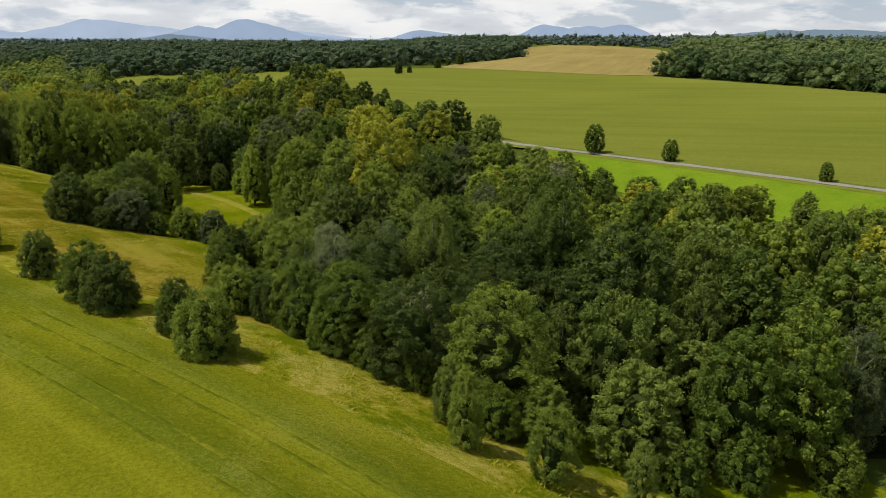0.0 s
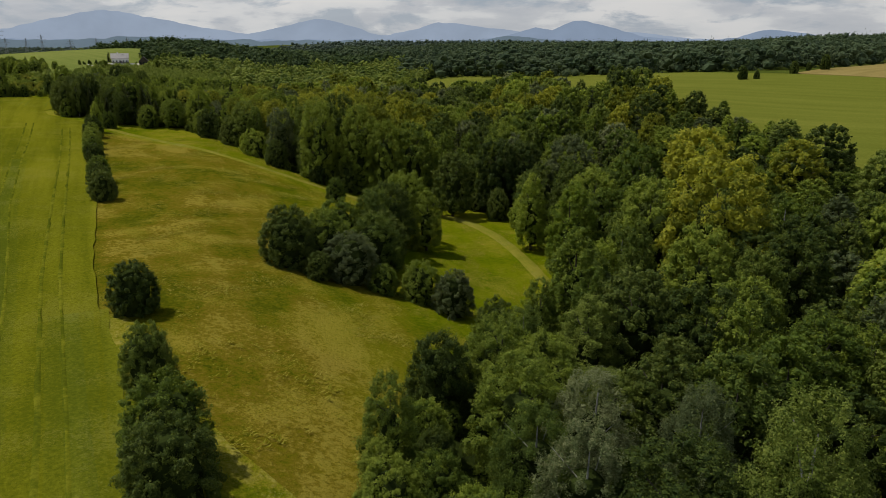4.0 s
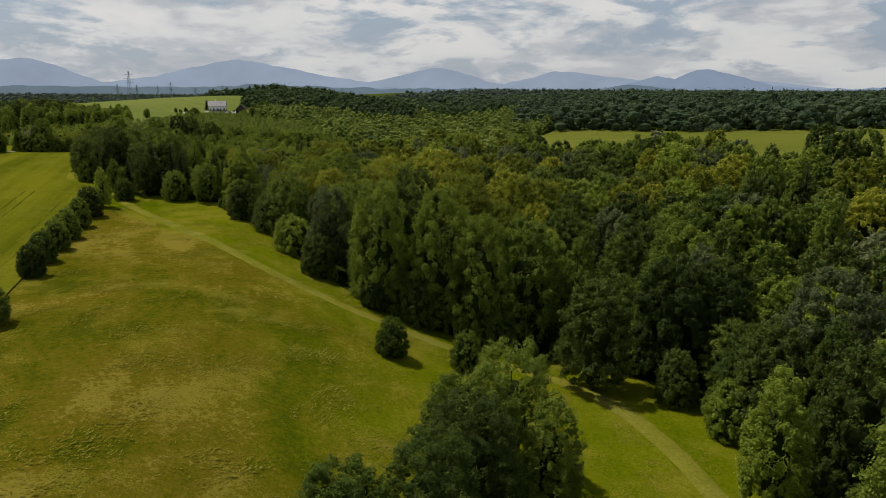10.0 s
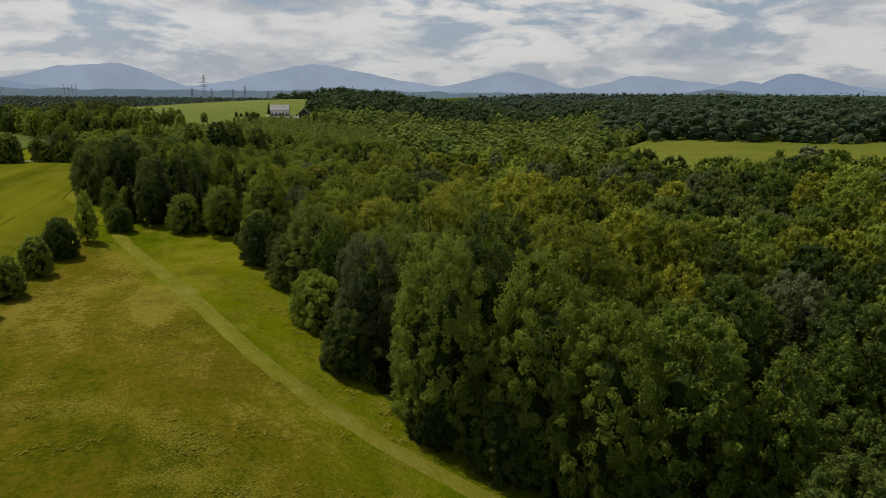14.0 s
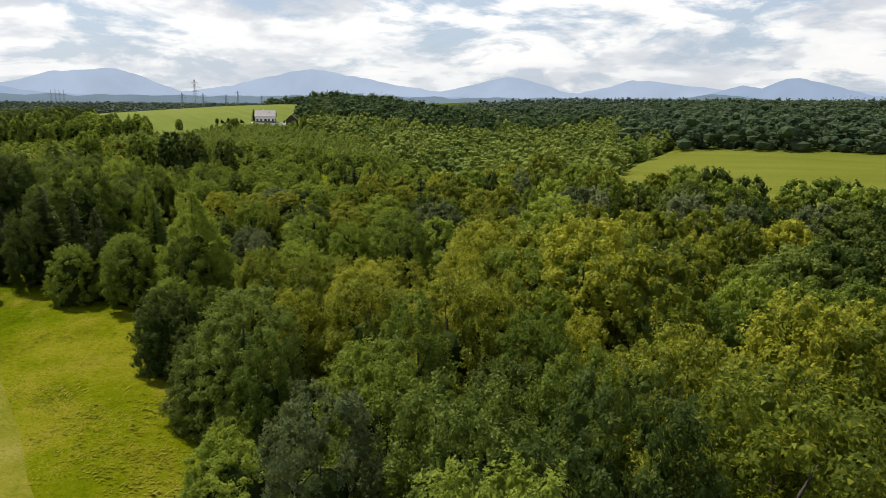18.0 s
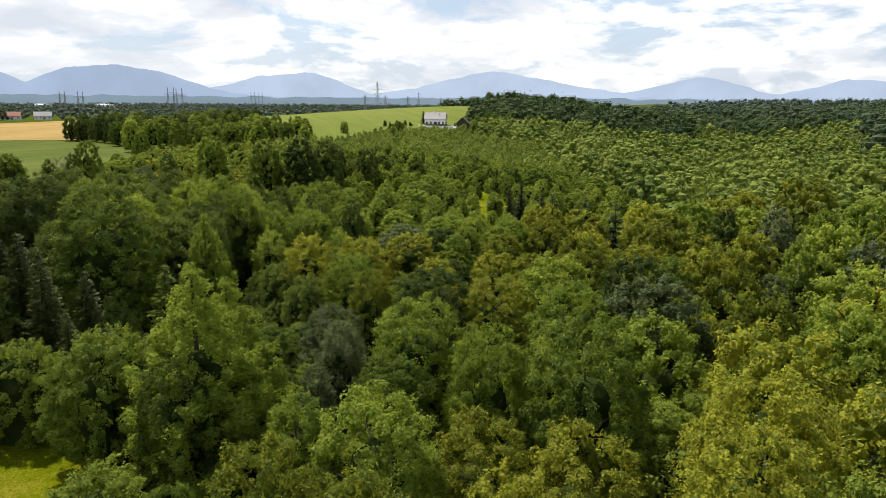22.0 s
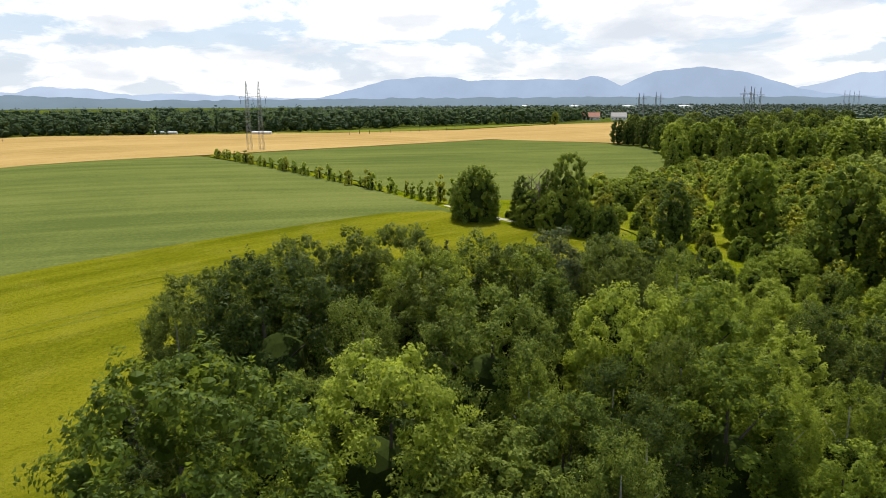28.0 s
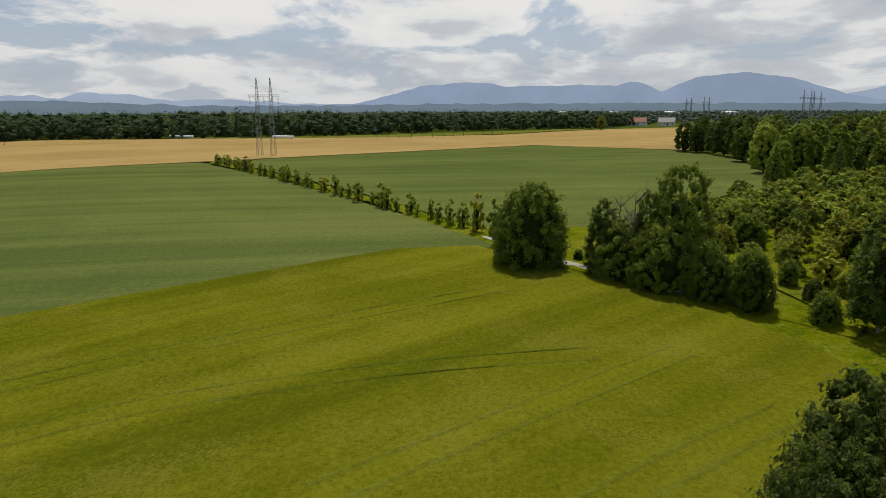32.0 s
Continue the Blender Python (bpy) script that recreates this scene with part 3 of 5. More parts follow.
sheet("pale_green_field", [(28.5, 199.8), (64, 165.5), (90, 139), (150, 80.5), (240, -11), (460, 60), (200, 292), (174, 346), (126, 432), (36, 477), (-4, 508), (-60, 532), (-150, 520), (-240, 516), (-238, 470), (-222, 412), (-200, 384), (-172, 348), (-128, 334), (-62, 322), (-6, 270), (14, 225)], 0.25, EAST, "wide pale green grain field", "field", 14.0)
sheet("ripening_field", [(36, 478), (126, 434), (160, 480), (229, 743), (280, 1161), (196, 1290), (108, 955), (74, 695), (10, 548), (-4, 512)], 0.35, GOLD, "golden-brown ripening grain field", "field", 24.0)
strip("country_road", [(-6, 238), (10, 218), (28, 199.5), (64, 165), (90, 138.5), (150, 80), (240, -12)], 1.9, 0.36, ASPHALT, "narrow grey asphalt country road", "road", dip=0.05)
for o, m, w in ((1.9, EAST, 2.2), (-1.9, GREEN, 1.2)):
    strip("road_verge", [(x - 0.7 * o, y - 0.7 * o) for x, y in ((10, 218), (28, 199.5), (64, 165), (90, 138.5), (150, 80), (240, -12))], w, 0.33, m, "grassy verge of the country road", "verge", dip=0.1)
sheet("hill_field", [(-386, 326), (-398, 338), (-410, 364), (-424, 380), (-428, 415), (-452, 455), (-478, 462), (-510, 490), (-590, 585), (-720, 570), (-780, 430), (-660, 352), (-546, 346), (-440, 322)], 0.3, HILL, "light green pasture on the hill", "field", 12.0)

# ---- trees ----


def ico(sub=1):
    bm = bmesh.new()
    bmesh.ops.create_icosphere(bm, subdivisions=sub, radius=1)
    v = np.array([p.co[:] for p in bm.verts])
    f = np.array([[p.index for p in q.verts] for q in bm.faces])
    bm.free()
    return v, f


ICO0, ICO1 = ico(1), ico(2)


def unit(a):
    return a / np.maximum(np.linalg.norm(a, axis=-1, keepdims=True), 1e-9)


def leaves(rng, lobes, n, size, droop=0.0, low=-0.6):
    """n small leaf sprays over the outside of the lobes."""
    c, r = lobes[:, :3], lobes[:, 3]
    pick = rng.choice(len(lobes), n * 3, p=r ** 2 / (r ** 2).sum())
    d = unit(rng.normal(size=(n * 3, 3)))
    d[:, 2] = np.where(d[:, 2] < low, -d[:, 2], d[:, 2])
    p = c[pick] + d * (r[pick] * rng.uniform(0.8, 1.22, n * 3))[:, None]
    dist = np.linalg.norm(p[:, None, :] - c[None], axis=2) / r[None]
    dist[np.arange(n * 3), pick] = 9
    ok = dist.min(axis=1) > 0.78
    p, d = p[ok][:n], d[ok][:n]
    m = len(p)
    nn = unit(d * 0.7 + rng.normal(0, 0.6, (m, 3)) + (0, 0, 0.3))
    t = unit(np.cross(nn, rng.normal(size=(m, 3))) + (0, 0, -droop))
    b = np.cross(nn, t)
    s = size * rng.uniform(0.5, 1.4, (m, 1))
    v = np.stack((p + t * s, p - t * s * 0.5 + b * s * 0.6 + nn * s * 0.25, p - t * s * 0.6 - b * s * 0.55), 1).reshape(-1, 3)
    return v, np.arange(3 * m).reshape(-1, 3)


def cores(rng, lobes, base, shrink=0.9, jit=0.12):
    vs, fs, o = [], [], 0
    for x, y, z, r in lobes:
        v = base[0] * rng.uniform(1 - jit, 1 + jit, (len(base[0]), 1)) * r * shrink + (x, y, z)
        vs.append(v)
        fs.append(base[1] + o)
        o += len(v)
    return np.concatenate(vs), np.concatenate(fs)


def both(a, b):
    return np.concatenate((a[0], b[0])), np.concatenate((a[1], b[1] + len(a[0])))


def limb(p, q, r0, r1, n=6):
    """A tapered round branch from p to q."""
    p, q = np.array(p, float), np.array(q, float)
    w = unit(q - p)
    a = unit(np.cross(w, (0.3, 0.9, 0.2)))
    b = np.cross(w, a)
    k = np.arange(n) * 2 * math.pi / n
    ring = np.cos(k)[:, None] * a + np.sin(k)[:, None] * b
    v = np.concatenate((p + ring * r0, q + ring * r1))
    i = np.arange(n)
    j = (i + 1) % n
    return v, np.concatenate((np.stack((i, j, n + j), -1), np.stack((i, n + j, n + i), -1)))


def trunk(rng, lobes, r, top, n_limb):
    mid = top * 0.45
    lean = rng.normal(0, 0.15, 2)
    m = limb((0, 0, -0.5), (lean[0], lean[1], mid), r * 1.25, r * 0.75, 8)
    m = both(m, limb((lean[0], lean[1], mid), (lean[0] * 2, lean[1] * 2, top * 0.86), r * 0.75, r * 0.2, 7))
    for q in lobes[rng.permutation(len(lobes))[:n_limb]]:
        z = min(q[2] * 0.75, top * 0.7)
        f = z / mid if z < mid else 1 + (z - mid) / mid * 0.9
        m = both(m, limb((lean[0] * f, lean[1] * f, z), q[:3], r * 0.38, r * 0.08, 5))
    return m


def conifer(rng, h, rmax, n, size, layers, droop, low=0.04, loose=0.5, spread=0.2):
    """Boughs in uneven whorls round a straight stem, each strewn with needle sprays."""
    k = np.repeat(np.arange(layers), 7)
    f = low + (1 - low) * np.clip((k + rng.uniform(-loose, loose, len(k))) / layers, 0, 0.985)
    R = (rmax * (1 - f) ** 0.8 + 0.15) * rng.uniform(0.68, 1.18, len(k))
    a = np.tile(np.arange(7) * 0.898, layers) + k * 0.55 + rng.normal(0, 0.2, len(k))
    w = R ** 1.4
    b = rng.choice(len(k), n, p=w / w.sum())
    t = rng.uniform(0.12, 1, n) ** 0.7
    wide = rng.normal(0, spread, n) * R[b] * (1.15 - 0.75 * t)
    ca, sa = np.cos(a[b]), np.sin(a[b])
    p = np.column_stack((ca * R[b] * t - sa * wide, sa * R[b] * t + ca * wide, f[b] * h - droop * R[b] * t ** 1.5 + 0.22 * R[b] * t ** 4 - np.abs(wide) * 0.35 + rng.normal(0, 0.07, n)))
    s = size * rng.uniform(0.55, 1.35, (n, 1)) * (0.6 + 0.4 * (1 - f[b]))[:, None]
    out_ = np.column_stack((ca, sa, -droop + 0.3 * t)) + rng.normal(0, 0.35, (n, 3))
    side = np.column_stack((-sa, ca, rng.normal(-0.2, 0.35, n)))
    v = np.stack((p + out_ * s, p - out_ * s * 0.5 + side * s * 0.5, p - out_ * s * 0.5 - side * s * 0.45 - (0, 0, 0.08)), 1).reshape(-1, 3)
    g = 9
    k = np.arange(g) * 2 * math.pi / g
    zs = np.array([low * h, 0.3 * h, 0.6 * h, 0.9 * h])
    rr = rmax * np.array([0.3, 0.22, 0.09, 0.005])
    cv = np.concatenate([np.column_stack((np.cos(k) * r, np.sin(k) * r, np.full(g, z))) for z, r in zip(zs, rr)])
    i = np.arange(g)
    j = (i + 1) % g
    # inner cone of twigs, its dark colour standing for shade
    cf = np.concatenate([np.concatenate((np.stack((o + i, o + j, o + g + j), -1), np.stack((o + i, o + g + j, o + g + i), -1))) for o in (0, g, 2 * g)])
    return both((cv, cf), (v, np.arange(len(v)).reshape(-1, 3)))


KINDS = {}


def kind_of_tree(name, count, make, bark=BARK):
    """Several shapes of one kind, each at three finenesses: meshes that the trees share."""
    KINDS[name] = []
    for k in range(count):
        rng = np.random.default_rng(len(name) * 100 + k)
        h, stem, levels = make(rng)
        KINDS[name].append((h, mesh_of("trunk", *stem, bark, True), [mesh_of("crown", v, f, LEAF["mid"], False, n) for v, f, n in levels]))


def crown_of(rng, h, low, rx, tip, n_puff, puff, n_leaf, size, tall=0.85, droop=0.0, ragged=0.22, core=0.42, stray=0.1):
    """A crown of leafy puffs on an uneven envelope from low to h, each puff a cluster of tufts, at four finenesses,
    round a core of twigs coloured dark for inner shade.
    """
    seed = int(rng.integers(1 << 30))

    def envelope(f):
        return rx * np.clip(1 - f, 0, 1) ** tip * np.clip(f + 0.1, 0, 1) ** 0.3 * 1.22

    # puffs spread evenly over the envelope's surface, its dome included
    grid = np.linspace(0.03, 0.985, 300)
    rim = envelope(grid)
    area = np.concatenate(([0.0], np.cumsum(np.hypot(np.diff(rim), np.diff(grid) * (h - low)) * (rim[1:] + rim[:-1] + 0.1 * rx))))
    f = np.interp((np.arange(n_puff) + rng.uniform(0.1, 0.9, n_puff)) / n_puff * area[-1], area, grid)
    a = np.arange(n_puff) * 2.4 + rng.normal(0, 0.3, n_puff)
    R = puff * rng.uniform(0.7, 1.3, n_puff) * (0.6 + 0.4 * envelope(f) / rx)
    wave = np.array([noise.noise(Vector((1.5 * math.cos(g), 1.5 * math.sin(g), 2.6 * e + seed % 97))) for g, e in zip(a, f)])
    r = np.maximum(envelope(f) * (1 + ragged * (rng.uniform(-0.9, 0.5, n_puff) + 0.8 * wave)) - 0.25 * R, 0)
    c = np.column_stack((np.cos(a) * r, np.sin(a) * r, low + f * (h - low) - 0.3 * R + ragged * rng.normal(0, 0.8, n_puff)))
    c[:, 2] = np.clip(c[:, 2], low + 0.4 * R, h - 0.8 * R * tall)
    out_way = unit(np.column_stack((np.cos(a), np.sin(a), np.clip(2.6 * (f - 0.3), 0.1, 2.5))))
    n_tuft = 6
    tuft = unit(rng.normal(size=(n_puff, n_tuft, 3)) + out_way[:, None, :] * 0.9)
    far_out = rng.uniform(0.15, 0.95, (n_puff, n_tuft))
    share = R ** 2 / (R ** 2).sum()
    shape = np.array((1, 1, tall))
    out = []
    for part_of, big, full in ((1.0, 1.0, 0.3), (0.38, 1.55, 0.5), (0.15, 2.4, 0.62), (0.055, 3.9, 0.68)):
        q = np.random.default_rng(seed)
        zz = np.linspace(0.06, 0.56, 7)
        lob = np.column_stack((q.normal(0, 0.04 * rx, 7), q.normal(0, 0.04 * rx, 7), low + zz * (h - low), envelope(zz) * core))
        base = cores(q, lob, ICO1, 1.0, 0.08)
        body = cores(q, np.column_stack((c, R)), ICO0, full, 0.14)
        n = int(n_leaf * part_of)
        k, j = q.choice(n_puff, n, p=share), q.integers(0, n_tuft, n)
        d = unit(tuft[k, j] + q.normal(0, 0.29, (n, 3)))
        off = ((d - tuft[k, j]) ** 2).sum(1)
        reach = 0.62 + far_out[k, j] * np.exp(-off / 0.12) + q.normal(0, 0.06, n)
        loose = q.random(n) < stray
        reach = np.where(loose, reach + q.uniform(0, 0.3, n), reach)
        p = c[k] + d * (R[k] * reach)[:, None] * shape
        p[:, 2] -= droop * R[k] * q.uniform(0, 1, n) ** 2
        nn = unit(d + q.normal(0, 0.45, (n, 3)) + (0, 0, 0.3))
        t = unit(np.cross(nn, q.normal(0, 1, (n, 3))) - (0, 0, droop * 0.8))
        b = unit(np.cross(nn, t))
        s = size * big * q.uniform(0.6, 1.4, (n, 1))
        v = np.stack((p + t * s, p - t * s * 0.45 + b * s * 0.58 - nn * s * 0.15, p - t * s * 0.6 - b * s * 0.5), 1).reshape(-1, 3)
        m = both(body, (v, np.arange(3 * n).reshape(-1, 3)))
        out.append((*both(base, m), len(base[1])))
    limbs = np.column_stack((np.cos(a[:6]) * rx * 0.6, np.sin(a[:6]) * rx * 0.6, low + (h - low) * np.linspace(0.25, 0.8, 6), np.ones(6)))
    return limbs, out


def make_round(rng):
    l, m = crown_of(rng, 13.4, 1.2, rng.uniform(4.4, 5.1), rng.uniform(0.34, 0.48), int(rng.integers(140, 170)), 0.9, 46000, 0.1, 0.95)
    return 13.1, trunk(rng, l, 0.26, 12.0, 6), m


def make_tall(rng):
    l, m = crown_of(rng, 14.5, 1.1, rng.uniform(3.4, 4.0), rng.uniform(0.5, 0.66), int(rng.integers(110, 140)), 0.82, 42000, 0.092, 1.15, ragged=0.25)
    return 14.2, trunk(rng, l, 0.22, 13.6, 6), m


def make_birch(rng):
    l, m = crown_of(rng, 14.5, 1.6, rng.uniform(3.0, 3.5), rng.uniform(0.46, 0.58), int(rng.integers(110, 140)), 0.75, 44000, 0.075, 1.5, 0.8, 0.3, 0.5, 0.3)
    return 14.2, trunk(rng, l, 0.17, 14.3, 6), m


def make_bush(rng):
    l, m = crown_of(rng, 5.9, 0.0, rng.uniform(3.0, 3.5), rng.uniform(0.42, 0.52), int(rng.integers(110, 140)), 0.6, 34000, 0.074, 0.95, ragged=0.13, core=0.7)
    return 5.7, trunk(rng, l, 0.14, 4.5, 6), m


def make_sapling(rng):
    l, m = crown_of(rng, 3.4, 0.35, rng.uniform(0.95, 1.25), 0.5, 22, 0.36, 3000, 0.08, 1.2, ragged=0.35, core=0.3, stray=0.3)
    return 3.3, trunk(rng, l, 0.05, 3.0, 3), m


def make_spruce(rng):
    stem = limb((0, 0, -0.4), (0, 0, 16.4), 0.24, 0.03, 7)
    seed = rng.integers(1000)
    return 17.0, stem, [(*conifer(np.random.default_rng(seed), 17.0, 3.1, n, s, k, 0.3), 54) for n, s, k in ((34000, 0.18, 33), (12000, 0.3, 30), (4200, 0.48, 24), (1300, 0.85, 16))]


def make_larch(rng):
    _, m = crown_of(rng, 17.0, 0.3, rng.uniform(4.0, 4.4), 1.15, 230, 0.55, 60000, 0.085, 1.25, 1.3, 0.3, 0.3, 0.25)
    return 17.0, limb((0, 0, -0.4), (0, 0, 16.4), 0.24, 0.03, 7), m


kind_of_tree("round", 5, make_round)
kind_of_tree("tall", 4, make_tall)
kind_of_tree("birch", 3, make_birch, BIRCH)
kind_of_tree("bush", 4, make_bush)
kind_of_tree("sapling", 3, make_sapling)
kind_of_tree("spruce", 3, make_spruce)
kind_of_tree("larch", 2, make_larch)
def called(kind, tint):
    if kind == "round":
        return {"yellow": ("linden_tree", "linden"), "grey": ("willow_tree", "willow"), "fresh": ("maple_tree", "maple"), "olive": ("ash_tree", "ash tree")}.get(tint, ("oak_tree", "oak") if tint == "dark" else ("broadleaf_tree", "tree"))
    if kind == "tall":
        return ("alder_tree", "alder") if tint in ("dark", "olive") else ("aspen_tree", "aspen")
    return {"birch": ("birch_tree", "birch"), "bush": ("bush", "bush"), "sapling": ("sapling", "young tree"), "spruce": ("spruce_tree", "spruce"), "larch": ("larch_tree", "larch")}[kind]


SHAPES = {"round": "tree with full rounded crown", "tall": "tree with slender upright crown", "birch": "birch with drooping twigs", "bush": "dense leafy bush", "sapling": "young thin-stemmed tree", "spruce": "spruce with tiered boughs", "larch": "larch with feathery boughs"}
TINTS = {"mid": "green", "dark": "dark green", "fresh": "fresh green", "yellow": "yellow-green", "grey": "silvery grey-green", "olive": "dull olive", "needle": "dark green", "larch": "light green", "rust": "rusty brown"}
# the camera's rough path from above; crown detail depends on distance to it
FLIGHT_LINE = [(0, 0), (-16, 67), (-60, 133), (-105, 181), (-140, 211), (-170, 223), (-224, 219)]
PLACED = []
rnd = random.Random(7)


def off_line(x, y):
    best = 1e9
    for (x0, y0), (x1, y1) in zip(FLIGHT_LINE, FLIGHT_LINE[1:]):
        t = max(0, min(1, ((x - x0) * (x1 - x0) + (y - y0) * (y1 - y0)) / ((x1 - x0) ** 2 + (y1 - y0) ** 2)))
        best = min(best, math.hypot(x - x0 - t * (x1 - x0), y - y0 - t * (y1 - y0)))
    return best


def tree(kind, x, y, h, tint="mid", wide=1.0, group="", where=""):
    """One tree: an empty at its foot with a trunk and a crown."""
    name, category = called(kind, tint)
    if kind == "bush" and ("wood" in where or "plantation" in where):
        name, category = ("shrub", "shrub") if "wood" in where else ("young_bush", "bush")
    ref, stem, levels = rnd.choice(KINDS[kind])
    root = new(name)
    s = h / ref
    root.matrix_world = Matrix.LocRotScale((x, y, float(land(x, y))), Euler((0, 0, rnd.uniform(0, 6.283))), (s * wide, s * wide, s))
    new("trunk", stem).parent = root
    away = off_line(x, y) * (0.5 if group == "trees by the dirt path" else 1.0)
    crown = new("crown", levels[0 if away < 25 else 1 if away < 55 else 2 if away < 100 else 3])
    crown.parent = root
    crown.material_slots[0].link = "OBJECT"
    crown.material_slots[0].material = LEAF[tint]
    tagged(root, TINTS[tint] + " " + SHAPES[kind] + (" " + where if where else ""), category, group)
    PLACED.append((x, y, 0.28 * h * wide))
    return root


# bushes along the edge of the crop
for x, y, h, w, tint in ((-22.5, 61.5, 6.6, 0.95, "mid"), (-27, 66.5, 6.0, 0.8, "mid"), (-36.5, 72, 6.4, 1.0, "dark"), (-40.5, 75.5, 6.6, 1.0, "mid"), (-50, 82.5, 5.8, 0.8, "olive"), (-65, 94, 5.4, 0.95, "dark")):
    tree("bush", x, y, h, tint, w, "bushes along the crop edge", "on the field edge")
for x, y, h in ((-114, 130, 5.2), (-121, 135, 5.4), (-128, 140.5, 5.4), (-146, 154, 4.6), (-153, 159, 4.8), (-160, 164.5, 5.0), (-167, 170, 5.4), (-175, 176.5, 5.6), (-183, 183, 6.2)):
    tree("bush", x, y, h, rnd.choice(("mid", "dark", "mid")), rnd.uniform(0.85, 1.0), "row of bushes along the crop", "in a hedge row")
tree("tall", -190, 190, 9.0, "fresh", 0.9, "row of bushes along the crop", "ending the hedge row")
# the clump on the meadow
for kind, x, y, h, tint, w in (("bush", -67, 122.5, 7.6, "dark", 0.86), ("bush", -61, 121.5, 3.4, "dark", 0.9), ("bush", -59, 126, 6.2, "grey", 1.0), ("bush", -65, 129, 7.6, "mid", 0.85), ("bush", -54, 127, 3.6, "mid", 1.0), ("bush", -49.5, 130, 5.4, "mid", 0.85), ("bush", -44, 129.5, 5.8, "grey", 0.8), ("bush", -61, 136, 8.0, "olive", 0.95), ("round", -66, 144, 10.4, "olive", 0.85), ("bush", -69, 138, 8.0, "mid", 0.8), ("tall", -69, 157, 12.3, "mid", 1.0), ("round", -71, 165, 12.0, "mid", 0.8), ("round", -67, 151, 11.5, "dark", 0.85), ("bush", -74, 160, 8.5, "mid", 0.8), ("tall", -64, 160, 11, "mid", 1.0), ("bush", -63, 141, 8, "dark", 0.9)):
    tree(kind, x, y, h * 1.1, tint, w * 1.2, "clump of trees on the meadow", "in a meadow clump")
tree("bush", -95.3, 175.6, 5.2, "mid", 0.92, "", "alone on the meadow")
tree("bush", -88.2, 183, 5.4, "mid", 0.9, "", "beside the mown track")
# tall trees at the end of the meadow
for kind, x, y, h, tint, w in (("round", -196, 204.5, 10.2, "dark", 0.85), ("spruce", -201, 203, 8.6, "needle", 1.2), ("spruce", -191, 208.5, 13.0, "needle", 1.1), ("spruce", -186.5, 209.5, 9.0, "needle", 1.2), ("bush", -206.5, 205, 5.5, "fresh", 0.85), ("tall", -199.5, 198.5, 9.0, "larch", 0.9), ("bush", -194, 197.5, 5.0, "mid", 0.9), ("tall", -28, 84, 9.0, "mid", 1.0), ("bush", -25, 79, 5.5, "mid", 0.9)):
    tree(kind, x, y, h, tint, w, "", "at the meadow end" if x < -100 else "at the wood edge")


def bare_tree(x, y, h, seed):
    """A dead tree: a grey stem with forked bare limbs."""
    rng = np.random.default_rng(seed)
    root = new("dead_tree")
    root.matrix_world = Matrix.LocRotScale((x, y, float(land(x, y))), Euler((0, 0, rng.uniform(0, 6.28))), (1, 1, 1))
    new("trunk", mesh_of("trunk", *limb((0, 0, -0.3), (0.2, 0.1, h), 0.16, 0.03, 7), DEAD, True)).parent = root
    for k in range(14):
        z, a, r = h * rng.uniform(0.35, 0.95), rng.uniform(0, 6.28), rng.uniform(0.8, 2.0)
        tip = (math.cos(a) * r, math.sin(a) * r, z + r * rng.uniform(0.5, 1.2))
        m = limb((0.02 * z, 0.01 * z, z), tip, 0.06, 0.02, 5)
        for q in range(3):
            f = rng.uniform(0.4, 0.9)
            base = np.array((0.02 * z, 0.01 * z, z)) * (1 - f) + np.array(tip) * f
            m = both(m, limb(base, base + rng.normal(0, 0.35, 3) + (0, 0, 0.45), 0.025, 0.01, 4))
        new("branch", mesh_of("branch", *m, DEAD, True)).parent = root
    return tagged(root, "bare grey dead tree by the dirt path", "dead tree")


bare_tree(-292.3, 220.8, 8.0, 3)
bare_tree(-290.0, 222.2, 8.4, 4)
# young growth at the corner of the wood
for kind, x, y, h, tint, w in (("round", 9, 48.5, 6.6, "mid", 0.95), ("tall", 2, 51, 7.6, "mid", 0.9), ("tall", 0.5, 55.5, 6.5, "olive", 0.9), ("birch", 16, 48, 6.0, "olive", 1.0), ("bush", 21, 53, 5.0, "mid", 0.95), ("bush", 28, 56, 5.2, "mid", 1.0), ("bush", 37, 57, 5.5, "mid", 1.0)):
    tree(kind, x, y, h, tint, w, "", "at the wood corner")
for x, y, h in ((-2, 62.5, 4.2), (-7.5, 66, 4.4), (-12, 69, 5.6), (-16, 73, 5.0), (-20.5, 77.5, 5.4), (-24, 83, 4.6), (-28, 90, 5.0)):
    tree("bush", x, y, h, rnd.choice(("mid", "dark", "fresh")), 0.85, "shrubs at the foot of the wood", "at the foot of the wood")
for x, y, h in ((-250.5, 229.3, 8.0), (-247.6, 227.0, 6.4), (-251.5, 234, 7.6), (-254, 235.5, 5.4), (-257.5, 238.5, 5.0)):
    tree("bush", x, y, h, "dark", 0.85, "bushes at the field corner", "at the field corner")
for x, y, h, tint, w in ((-101, 309, 19.5, "fresh", 0.8), (-96, 312.5, 17, "mid", 0.75), (-107, 312, 18, "mid", 0.75), (-116, 318, 17, "mid", 0.8), (-125, 322, 16.5, "dark", 0.8), (-135, 326, 16, "mid", 0.85), (-145, 329, 15.5, "dark", 0.85), (-155, 332, 15, "mid", 0.85)):
    tree("round", x, y, h, tint, w, "", "behind the wood")
